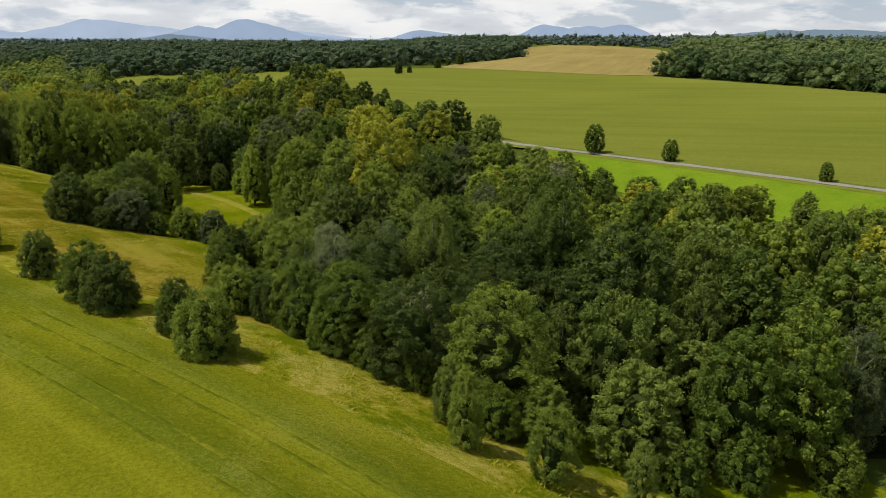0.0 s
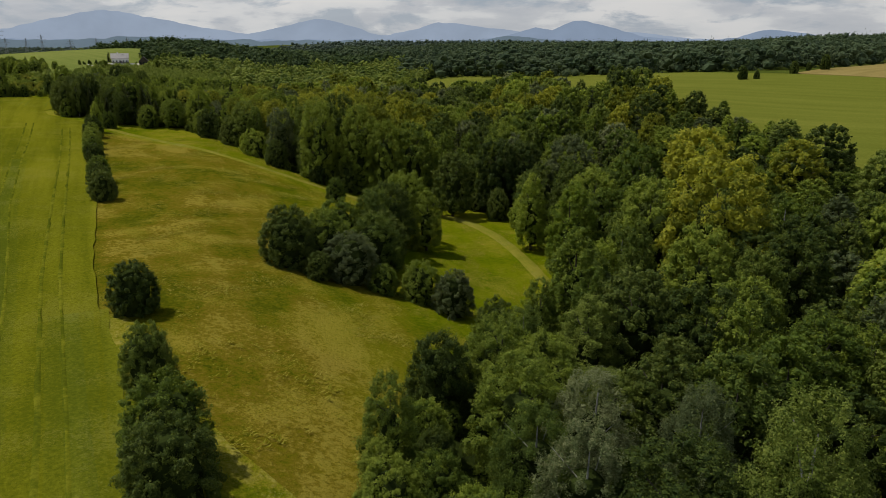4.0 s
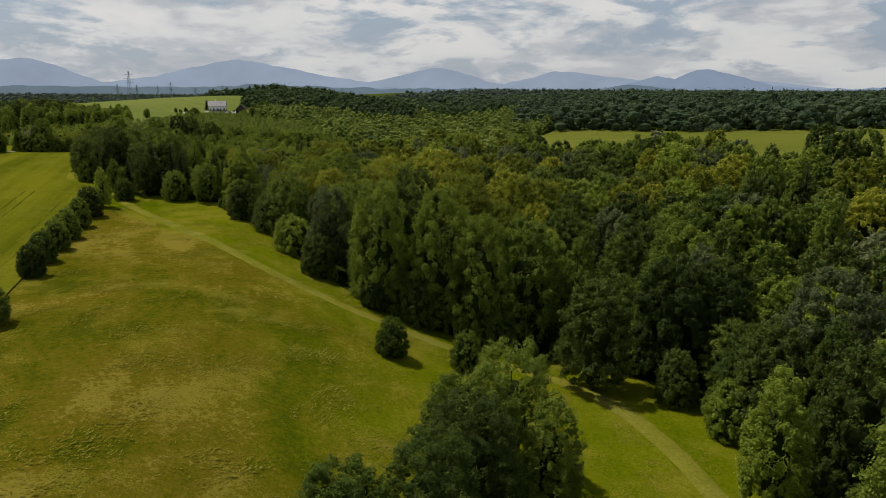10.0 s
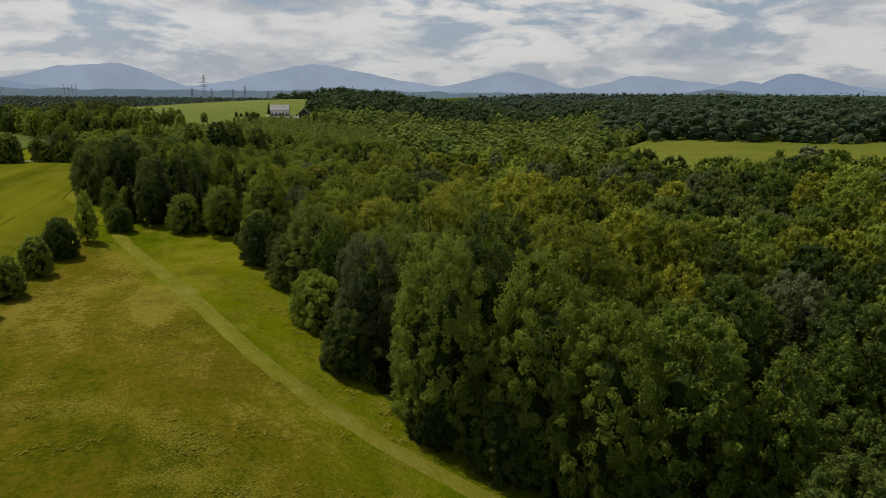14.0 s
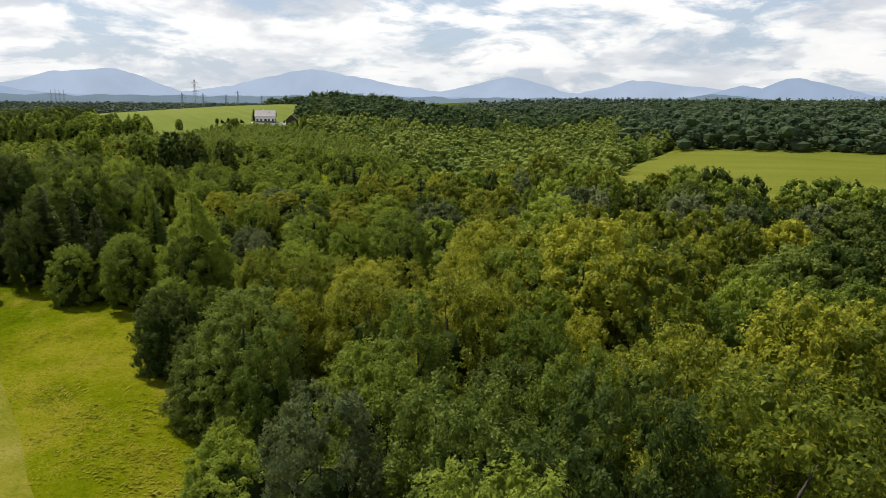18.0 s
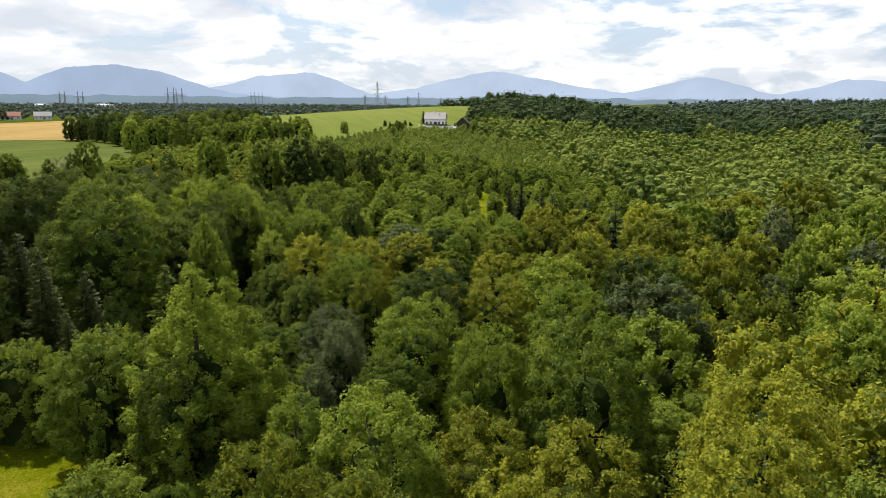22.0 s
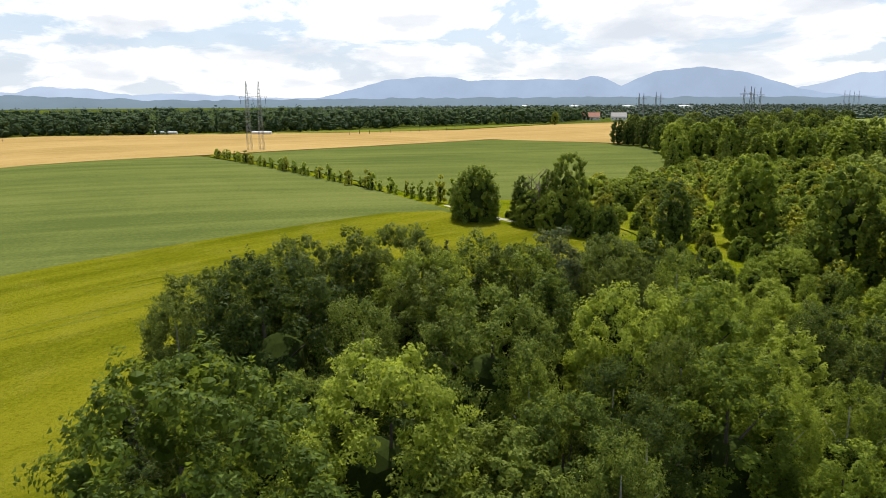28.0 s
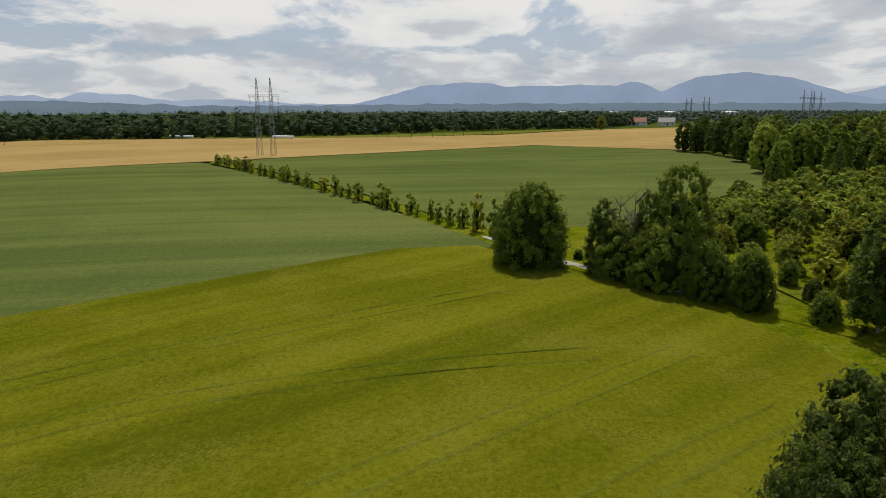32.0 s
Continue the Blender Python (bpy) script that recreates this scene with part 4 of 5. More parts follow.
# trees along the country road
tree("round", 41, 188, 7.8, "mid", 1.0, "roadside trees", "beside the road")
tree("round", 57, 174, 5.6, "mid", 1.05, "roadside trees", "beside the road")
tree("round", 82.5, 148, 4.4, "mid", 1.05, "roadside trees", "beside the road")
tree("round", 74, 113, 8.0, "dark", 0.8, "", "at the wood edge")
for x, y, h in ((-29, 471, 7.5), (-22, 474, 4.5), (-4, 511, 7.0), (13, 545, 9.0), (4, 540, 5)):
    tree("bush", x, y, h, "dark", 0.7, "", "far across the grain field")
# by the dirt path
for kind, x, y, h, tint, w in (("bush", -295.0, 212.3, 8.6, "mid", 0.92), ("bush", -297.8, 210.6, 7.2, "dark", 0.85), ("tall", -293, 219.5, 7.6, "mid", 1.15), ("bush", -291.5, 221.5, 5.6, "mid", 1.0), ("round", -290.0, 226.4, 11.2, "mid", 0.74), ("tall", -290.5, 223.6, 8.8, "mid", 1.0), ("bush", -288.5, 225, 6.2, "mid", 1.0), ("bush", -285.5, 228.5, 5.2, "mid", 0.8), ("bush", -283.5, 231.5, 4.8, "mid", 0.75), ("bush", -287, 231.5, 4.0, "fresh", 0.8), ("bush", -281, 236.5, 2.8, "mid", 0.9)):
    tree(kind, x, y, h, tint, w, "trees by the dirt path", "by the dirt path")
tree("bush", -296.5, 219, 1.6, "olive", 0.9, "", "by the dirt path")
tree("bush", -299, 217, 1.2, "mid", 0.9, "", "by the dirt path")
tree("birch", -279.5, 239.8, 9.4, "olive", 1.15, "", "at the edge of the field")
# large trees round the end of the plantation
for x, y, h, tint, w in ((-284, 250, 12.4, "fresh", 0.9), (-272, 257.5, 12.8, "mid", 0.9), (-267.5, 263.5, 13.6, "dark", 0.9), (-270.5, 271, 13.2, "dark", 0.85), (-279, 277, 11.2, "dark", 0.8), (-276, 284, 10.8, "dark", 0.85), (-283, 292, 8.4, "dark", 0.9), (-279, 299.5, 8.4, "mid", 0.95)):
    tree("round", x, y, h, tint, w, "large trees in the valley", "over young growth")
for k in range(46):
    f = (k + rnd.uniform(-0.25, 0.25)) / 45
    x, y = -308 - 106 * f, 208 - 101.5 * f
    tree("sapling", x + rnd.uniform(-0.6, 0.6), y + rnd.uniform(-0.6, 0.6), rnd.uniform(2.2, 4.2) + (1.2 if k < 4 else 0), rnd.choice(("fresh", "fresh", "yellow")), rnd.uniform(0.65, 1.05), "row of young trees along the path", "in a planted row")
tree("round", -728, 219, 10, "mid", 0.9, "", "alone on the wheat field")
tree("round", -449, 366, 6.0, "mid", 1.0, "", "alone on the hill pasture")
# marked trees of the wood
for kind, x, y, top, tint, w in (
    ("larch", -205, 225.2, 24.2, "fresh", 1.5), ("larch", -177.8, 218.8, 24.0, "larch", 1.8), ("spruce", -197.6, 207.5, 25.0, "needle", 1.35), ("larch", -173.6, 215.4, 26.4, "larch", 1.7), ("spruce", -184.8, 216.3, 23.6, "olive", 1.35), ("spruce", -198.8, 209.3, 21.4, "olive", 1.3), ("spruce", -191.8, 211.6, 22.3, "needle", 1.3), ("spruce", -213, 206.5, 23.0, "needle", 1.1),
    ("round", -105, 207, 23.4, "yellow", 0.95), ("round", -157, 213.5, 21.2, "yellow", 0.85), ("round", -93, 289, 24.2, "fresh", 1.0),
    ("round", -164, 211, 16.5, "mid", 0.9), ("round", -204, 215, 27.5, "mid", 1.05), ("round", -211, 219, 25.5, "fresh", 0.95), ("round", -219, 211, 27, "dark", 1.0), ("round", -155, 208, 16.5, "dark", 0.9),
    ("spruce", -239, 297, 19, "needle", 1.1), ("spruce", -232, 294, 20.5, "needle", 1.1), ("spruce", -223, 291, 20, "needle", 1.15), ("spruce", -217, 288, 21, "needle", 1.1), ("spruce", -213, 292, 20, "needle", 1.1), ("spruce", -208, 287, 19.5, "needle", 1.1), ("spruce", -206, 297, 19, "needle", 1.1), ("birch", -210, 291, 16.5, "rust", 0.9),
    ("round", -153, 248, 20.5, "yellow", 1.0), ("round", -160, 257.5, 20, "yellow", 0.9), ("round", -167.5, 224.5, 17, "yellow", 0.75), ("round", -200, 319, 20, "yellow", 0.9), ("round", -186, 298, 20.5, "fresh", 0.95), ("round", -197, 306, 20, "yellow", 0.9),
    ("round", -19, 182, 22.6, "yellow", 0.9), ("round", -12.5, 152, 22, "yellow", 1.0), ("round", -22, 156, 17.5, "mid", 0.95), ("tall", -35, 157, 15.4, "fresh", 1.05), ("tall", -47.5, 173, 13.6, "fresh", 1.0), ("round", -46, 193, 18.2, "grey", 0.85), ("round", -29, 182, 19, "mid", 0.9), ("tall", -26.5, 144, 10.2, "fresh", 1.1),
    ("round", -94, 195.5, 19.0, "mid", 0.75), ("round", -101, 195, 22.6, "mid", 0.75), ("round", -88.5, 200, 18.4, "mid", 0.85), ("round", -110, 190.8, 23.2, "mid", 0.75), ("round", -109.5, 199, 24.6, "dark", 0.75), ("round", -113.5, 215.5, 21.6, "yellow", 0.8), ("round", -103.5, 231.5, 19.8, "yellow", 0.9), ("round", -110, 231.5, 21.2, "yellow", 0.85), ("tall", -138.5, 200.5, 20.2, "mid", 0.95), ("tall", -137, 208, 17.6, "fresh", 1.0), ("round", -148.3, 238.5, 21.0, "yellow", 0.85), ("round", -165, 257, 17.2, "yellow", 0.85), ("round", -172, 256, 21.2, "dark", 0.85), ("spruce", -195, 279, 22.1, "needle", 1.2), ("round", -166, 233.5, 20.2, "fresh", 0.85), ("tall", -172.5, 223, 17.8, "grey", 1.0), ("round", -147, 210, 19.4, "yellow", 0.75), ("tall", -79, 213, 15, "mid", 1.1), ("round", -172.5, 213.5, 20.2, "dark", 0.8), ("round", -73, 191, 13, "dark", 0.95), ("round", -66, 201, 15.2, "dark", 0.95),
    ("round", -143, 245, 21, "yellow", 0.95), ("round", -132.5, 237, 24.2, "yellow", 0.9), ("round", -125, 236, 22.4, "yellow", 0.85), ("round", -151, 222.5, 19.5, "yellow", 0.8), ("round", -186, 312, 24, "yellow", 0.9), ("round", -10, 69.5, 16.2, "mid", 1.15), ("round", -3, 64.5, 16.0, "dark", 1.2), ("round", 5.5, 60.5, 16.8, "mid", 1.2), ("round", 21, 76.5, 18, "dark", 1.1), ("birch", 16.5, 94, 20.8, "olive", 1.1), ("birch", -1.5, 87, 18.8, "olive", 1.1), ("round", 7, 80.5, 14.6, "dark", 1.2), ("round", -8, 85, 14.8, "dark", 1.2), ("tall", -27, 81, 12.4, "mid", 1.2),
    ("round", -158, 271.5, 20.8, "fresh", 0.95), ("round", -155.5, 204, 15.8, "dark", 0.9), ("round", -185, 234.5, 20.2, "yellow", 0.8), ("round", -187, 246.5, 16.8, "yellow", 0.9), ("tall", -246.5, 278, 18.8, "grey", 1.1),
    ("round", 3, 205, 22, "dark", 1.05), ("round", -2, 196, 20, "yellow", 1.1), ("round", 12, 190, 19.5, "olive", 1.0), ("round", -40, 250, 24, "dark", 1.0)):
    tree(kind, x, y, top - float(land(x, y)), tint, w, "", "in the wood")


for kind, x, y, h, tint, w in (
    ("bush", -220.5, 203.6, 6.0, "mid", 0.9), ("birch", -226.5, 204.5, 10.8, "dark", 0.9), ("birch", -227.5, 206, 11.2, "dark", 1.1), ("round", -228, 209, 12.3, "dark", 0.9), ("tall", -228.5, 212.5, 13.0, "dark", 1.1), ("round", -229.5, 215.5, 12.9, "dark", 0.8), ("spruce", -230.5, 218.2, 12.4, "needle", 0.7), ("birch", -230.5, 220.5, 12.6, "olive", 1.2), ("tall", -231.5, 225, 12.9, "grey", 1.1), ("round", -232, 229, 12.0, "dark", 0.85), ("birch", -233.5, 233, 11.4, "mid", 1.1), ("round", -220, 222, 12.4, "olive", 0.9), ("birch", -219, 215.5, 12.0, "olive", 1.1), ("round", -222, 229, 12, "fresh", 0.85), ("tall", -224.5, 218, 11.8, "dark", 1.1), ("round", -224, 210, 11.5, "dark", 0.85), ("tall", -226, 225, 11.5, "olive", 1.1), ("round", -227, 233, 11, "mid", 0.9)):
    tree(kind, x, y, h, tint, w * 1.02, "trees at the field corner", "at the field corner")


for x, y, h in ((-229.6, 222.7, 12.1), (-228.9, 223.4, 12.1), (-226.7, 217.5, 12.1), (-226.4, 213.0, 12.1), (-225.8, 209.9, 12.1)):
    tree(rnd.choice(("round", "tall")), x, y, h, rnd.choice(("dark", "mid")), 0.9, "trees at the field corner", "at the field corner")


GRID = {}


def fill(poly, spacing, chooser, where, group, near=1.0):
    """Trees at uneven spacing over a piece of woodland."""
    xs, ys = [p[0] for p in poly], [p[1] for p in poly]
    tries = int((max(xs) - min(xs)) * (max(ys) - min(ys)) / spacing ** 2 * 5)
    fixed = list(PLACED)
    for _ in range(tries):
        x, y = rnd.uniform(min(xs), max(xs)), rnd.uniform(min(ys), max(ys))
        if not inside(poly, np.float64(x), np.float64(y)):
            continue
        cell = (int(x // 8), int(y // 8))
        if any(math.hypot(x - a, y - b) < spacing * near for i in (-1, 0, 1) for j in (-1, 0, 1) for a, b in GRID.get((cell[0] + i, cell[1] + j), ())):
            continue
        if any((x - a) ** 2 + (y - b) ** 2 < (0.45 * spacing + c * 0.7) ** 2 for a, b, c in fixed):
            continue
        GRID.setdefault(cell, []).append((x, y))
        kind, h, tint, w = chooser(x, y)
        tree(kind, x, y, h, tint, w, group, where)


def patch(x, y, scale, seed):
    return noise.noise(Vector((x / scale, y / scale, seed)))


def canopy(x, y):
    s, u = 0.72 * x + 0.69 * y, -0.69 * x + 0.72 * y
    top = 13.5 + 7.0 * smooth(160, 250, u) + 2.5 * smooth(100, 170, s) - 1.5 * hump(x, y, -190, 258, 30)
    return float(top + 5.0 * smooth(145, 190, s) + 2.0 * smooth(80, 130, s) * smooth(200, 260, u) + 2.2 * patch(x, y, 22, 1.5))


def wood_tree(x, y):
    h = max(6.5, min(18, (canopy(x, y) - float(land(x, y))) * rnd.choice((0.68, 0.8, 0.9, 0.97, 1.0, 1.05, 1.12))))
    s, u, q, r = 0.72 * x + 0.69 * y, -0.69 * x + 0.72 * y, patch(x, y, 26, 9.1), rnd.random()
    if -204 < x < -179 and 218 < y < 231:
        # growth kept under the camera's sight line to the tall larch
        h = min(h, max(2.5, 30.5 + 0.49 * (x + 157.6) - float(land(x, y))))
    fat = 1.02 * (13 / h) ** 0.5
    if -192 < x < -158 and 217 < y < 252 and r < 0.6:
        return rnd.choice(("round", "round", "tall")), h, rnd.choice(("fresh", "yellow", "mid")), fat * rnd.uniform(0.9, 1.1)
    if u > 200 and q > 0.12 and r < (0.3 if x > -145 and y < 236 else 0.6):
        return "round", h, "yellow", fat * rnd.uniform(0.85, 1.05)
    if u < 170 and q < -0.05 and r < 0.55:
        return rnd.choice(("birch", "tall")), h, rnd.choice(("mid", "olive", "grey")), fat * rnd.uniform(1.05, 1.3)
    if r < 0.06 and u > 150:
        return "spruce", h * 1.05, "needle", fat * rnd.uniform(0.9, 1.05)
    if u > 285 and s < 90 and r < 0.85:
        return rnd.choice(("round", "tall", "birch")), h, rnd.choice(("fresh", "grey", "larch", "fresh", "larch")), fat * rnd.uniform(0.95, 1.2)
    if u < 100 or (s < 100 and u < 190):
        return rnd.choice(("round", "round", "tall", "round")), h, rnd.choice(("mid", "fresh", "mid", "dark", "mid", "olive", "yellow") if x > 8 and y > 85 else ("dark", "mid", "dark", "mid", "dark", "olive")), fat * rnd.uniform(0.85, 1.1)
    return rnd.choice(("round", "round", "tall", "round")), h, rnd.choice(("mid", "mid", "dark", "fresh", "mid", "olive", "dark", "grey") if q < 0.15 else ("mid", "fresh", "mid", "dark", "fresh", "yellow")), fat * rnd.uniform(0.85, 1.1)


# shrubs that close the foot of the wood
edge = finer(WOOD_WEST[1:], 3.6, False, 0.8, 5)
for (x, y), (x1, y1) in zip(edge, edge[1:]):
    n = Vector((-(y1 - y), x1 - x)).normalized() * -rnd.uniform(0.4, 2.8)
    tree("bush", x + n.x, y + n.y, rnd.choice((2.2, 3.2, 4.2, 5.2, 6.4, 7.4)) * rnd.uniform(0.9, 1.1), rnd.choice(("mid", "dark", "mid", "fresh", "dark")), rnd.uniform(0.8, 1.0), "shrubs at the foot of the wood", "at the foot of the wood")
NEAR_WOOD = WOOD_WEST + [(-204, 209), (-208, 222), (-215, 250), (-195, 300), (-130, 330), (-60, 318), (-14, 262), (6, 220), (18, 172), (62, 122), (100, 78), (85, 60), (35, 60)]
fill(NEAR_WOOD, 5.5, wood_tree, "in the wood", "trees of the wood")


def end_tree(x, y):
    h = rnd.uniform(3.8, 5.8) if x < -234 else rnd.uniform(7.5, 10.5) if y > 234 else rnd.uniform(11.2, 13.2)
    # lowered close to the camera's path to fit its view
    if x > -221 and off_line(x, y) < 10:
        h = min(h, 10.2)
    if y > 228 and rnd.random() < 0.75:
        return rnd.choice(("round", "tall", "birch")), h, rnd.choice(("fresh", "fresh", "larch")), rnd.uniform(1.05, 1.35)
    return rnd.choice(("round", "tall", "birch", "birch", "round")), h, rnd.choice(("dark", "dark", "olive", "dark", "mid")), rnd.uniform(0.95, 1.2)


fill([(-206, 210), (-214, 205.5), (-222, 204), (-228, 208), (-230.5, 216), (-233, 225), (-243, 238), (-262, 246), (-262, 262), (-215, 250)], 3.0, end_tree, "at the field corner", "trees at the field corner")


def under_bush(x, y):
    return "bush", rnd.uniform(2.0, 3.0) if -204 < x < -179 and 218 < y < 231 else rnd.uniform(3.0, 6.0), rnd.choice(("dark", "mid", "dark", "olive")), rnd.uniform(0.85, 1.1)


fill([(-150, 214), (-176, 216), (-200, 209), (-212, 214), (-214, 250), (-196, 290), (-150, 285), (-138, 240)], 4.3, under_bush, "under the trees of the wood", "shrubs inside the wood", 0.6)


# dark shrubs added in place of the deep shade before the larch
def shade_filler_bush(x, y):
    return "bush", rnd.uniform(1.8, 3.2), rnd.choice(("dark", "dark", "mid")), rnd.uniform(1.0, 1.3)


fill([(-178, 219), (-186, 217.5), (-196, 218), (-203, 221), (-202, 230), (-190, 231), (-178, 228)], 2.7, shade_filler_bush, "under the trees of the wood", "shrubs inside the wood", 0.55)


def corner_bush(x, y):
    return "bush", rnd.uniform(1.4, 2.8) if x < -262 else rnd.uniform(2.4, 4.4), rnd.choice(("mid", "fresh", "dark")), rnd.uniform(0.75, 0.95)


fill([(-240, 224), (-250, 236), (-268, 240), (-280, 236), (-290, 236), (-268, 250), (-262, 247), (-244, 239)], 3.1, corner_bush, "at the field corner", "bushes at the field corner")


def plantation(x, y):
    h = rnd.uniform(2.8, 4.6) + 1.2 * patch(x, y, 30, 4.4)
    kind = rnd.choice(("sapling", "sapling", "birch", "bush"))
    return kind, h, rnd.choice(("fresh", "larch", "fresh", "yellow")), rnd.uniform(1.2, 1.6) * {"bush": 0.75, "sapling": 0.95, "birch": 1.3}[kind]


fill([(-266, 248), (-290, 234), (-306, 225), (-330, 230), (-345, 240), (-381, 264), (-386, 290), (-330, 296), (-290, 270), (-262, 262)], 3.3, plantation, "in a young plantation", "trees of the plantation")


def side_tree(x, y):
    h = rnd.uniform(4.2, 6.8) + 2.0 * patch(x, y, 20, 6.4)
    return rnd.choice(("tall", "birch", "birch", "round")), h, rnd.choice(("fresh", "fresh", "larch", "fresh", "mid")), rnd.uniform(1.3, 1.7)


fill([(-262, 262), (-290, 270), (-330, 296), (-345, 330), (-300, 345), (-250, 345), (-195, 302), (-215, 252)], 4.0, side_tree, "in the valley", "trees of the valley")


def copse_tree(x, y):
    r = rnd.random()
    if x < -455:
        return "round", rnd.uniform(9.5, 12.5), rnd.choice(("dark", "mid", "dark")), rnd.uniform(0.85, 1.05)
    if r < 0.45:
        return "tall", rnd.uniform(8, 12.5), rnd.choice(("fresh", "larch", "mid")), rnd.uniform(1.15, 1.5)
    if r < 0.62:
        return "larch", rnd.uniform(9, 12), rnd.choice(("mid", "olive", "larch")), rnd.uniform(1.0, 1.3)
    return "round", rnd.uniform(8, 12), rnd.choice(("mid", "fresh", "mid")), rnd.uniform(0.85, 1.05)


fill([(-490, 245), (-451, 258), (-383, 254), (-362, 248), (-391, 329), (-440, 319), (-515, 341), (-498, 290)], 6.2, copse_tree, "in the copse", "trees of the copse")


# ---- distant woods, too many to count ----
def far_crown(rng, n, size, k):
    """A small crown one metre high: leafy clumps on an uneven dome that comes down to the ground."""
    f = (np.arange(k) + rng.uniform(0.2, 0.8, k)) / k
    a = np.arange(k) * 2.4 + rng.uniform(0, 6.28)
    r = 0.25 * (1 - f ** 2.4) ** 0.6 * rng.uniform(0.7, 1.1, k)
    R = rng.uniform(0.14, 0.2, k) * (1.1 - 0.35 * f) * (12 / k) ** 0.3
    l = np.column_stack((np.cos(a) * r, np.sin(a) * r, 0.1 + 0.86 * f - 0.6 * R * f, R))
    return both(cores(rng, l, ICO0, 0.7, 0.25), leaves(rng, l, n, size))


def far_wood(name, poly, spacing, hmin, hmax, tint, label, seed, detail=50, leaf=0.075, broad=1.0, clumps=12):
    rng = np.random.default_rng(seed)
    xs, ys = [p[0] for p in poly], [p[1] for p in poly]
    X, Y = np.meshgrid(np.arange(min(xs), max(xs), spacing), np.arange(min(ys), max(ys), spacing))
    X = X.ravel() + rng.uniform(-0.5, 0.5, X.size) * spacing
    Y = Y.ravel() + rng.uniform(-0.5, 0.5, Y.size) * spacing
    keep = inside(poly, X, Y)
    X, Y = X[keep], Y[keep]
    hs = rng.uniform(hmin, hmax, len(X)) * (1 + 0.3 * np.array([noise.noise(Vector((x / 30, y / 30, seed))) for x, y in zip(X, Y)]))
    shapes = [conifer(rng, 1.05, 0.2, detail, leaf * 1.1, 9, 0.2) if k == 7 else far_crown(rng, detail, leaf, clumps) for k in range(8)]
    which = rng.integers(0, 8, len(X))
    vs, fs, o = [], [], 0
    Z = land(X, Y)
    for k, (v, f) in enumerate(shapes):
        m = np.flatnonzero(which == k)
        if not len(m):
            continue
        a = rng.uniform(0, 6.28, len(m))
        ca, sa = np.cos(a)[:, None], np.sin(a)[:, None]
        w = (hs[m] * rng.uniform(0.95, 1.5, len(m)) * broad)[:, None]
        P = np.stack(((v[:, 0] * ca - v[:, 1] * sa) * w + X[m][:, None], (v[:, 0] * sa + v[:, 1] * ca) * w + Y[m][:, None], v[None, :, 2] * hs[m][:, None] + Z[m][:, None] - 0.1), -1)
        vs.append(P.reshape(-1, 3))
        fs.append((f[None] + (np.arange(len(m)) * len(v))[:, None, None] + o).reshape(-1, 3))
        o += P.shape[0] * P.shape[1]
    return tagged(new(name, mesh_of(name, np.concatenate(vs), np.concatenate(fs), LEAF[tint])), label, "wood", kind="stuff")


far_wood("young_wood", [(-330, 296), (-386, 290), (-388, 330), (-418, 362), (-434, 402), (-424, 425), (-340, 400), (-250, 345), (-300, 345), (-345, 330)], 3.0, 3.2, 6.0, "wood_fresh", "young bright green wood in the valley", 3, 90, 0.05, 0.66)
far_wood("valley_wood", [(-195, 302), (-250, 345), (-340, 400), (-424, 425), (-436, 446), (-400, 470), (-345, 545), (-335, 640), (-242, 516), (-240, 470), (-224, 410), (-202, 378), (-173, 343), (-130, 332)], 6.0, 6.0, 11.5, "wood_mid", "dense mixed green valley wood", 13, 130, 0.045)
far_wood("distant_wood", [(-262, 512), (-152, 509), (-78, 531), (-12, 549), (74, 697), (105, 950), (150, 1250), (-200, 1400), (-560, 900), (-560, 705), (-340, 645)], 9.0, 11, 16.5, "wood_far_haze", "distant dark mixed forest", 5, 60, 0.055, 1.1, 4)
far_wood("hill_wood", [(-436, 448), (-400, 470), (-345, 545), (-335, 640), (-560, 705), (-620, 900), (-900, 900), (-760, 640), (-690, 590), (-595, 596), (-515, 505), (-474, 458)], 7, 8.5, 13.5, "wood_dark", "wood on the hill behind the house", 6, 130, 0.045, 1.0, 5)
far_wood("wood_beyond_field", [(128, 440), (174, 352), (202, 298), (330, 190), (380, 250), (250, 350), (190, 470), (180, 520), (165, 490)], 7.5, 11, 16, "wood_dark", "dark green wood beyond the grain field", 8, 260, 0.04, 1.0, 8)
far_wood("wood_behind", [(180, 520), (190, 470), (250, 350), (380, 250), (620, 300), (560, 620), (290, 760), (235, 735)], 10, 12, 17, "wood_dark", "dark green wood farther back on the rise", 18, 60, 0.055, 1.1, 4)
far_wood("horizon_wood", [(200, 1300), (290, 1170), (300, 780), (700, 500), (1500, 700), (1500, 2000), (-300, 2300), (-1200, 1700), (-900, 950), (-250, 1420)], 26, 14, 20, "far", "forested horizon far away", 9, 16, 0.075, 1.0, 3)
far_wood("wood_behind_wheat", [(-500, -165), (-544, -78), (-570, 2), (-600, 60), (-700, 110), (-800, 215), (-1000, 260), (-1100, 200), (-900, 0), (-700, -250), (-520, -300)], 9.0, 9.5, 15, "wood_belt_haze", "tree belt behind the ripe wheat", 10, 100, 0.046, 1.0, 5)
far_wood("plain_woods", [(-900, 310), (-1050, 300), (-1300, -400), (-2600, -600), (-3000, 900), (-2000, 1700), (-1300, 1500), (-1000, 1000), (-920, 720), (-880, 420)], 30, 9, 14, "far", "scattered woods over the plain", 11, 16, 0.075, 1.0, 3)

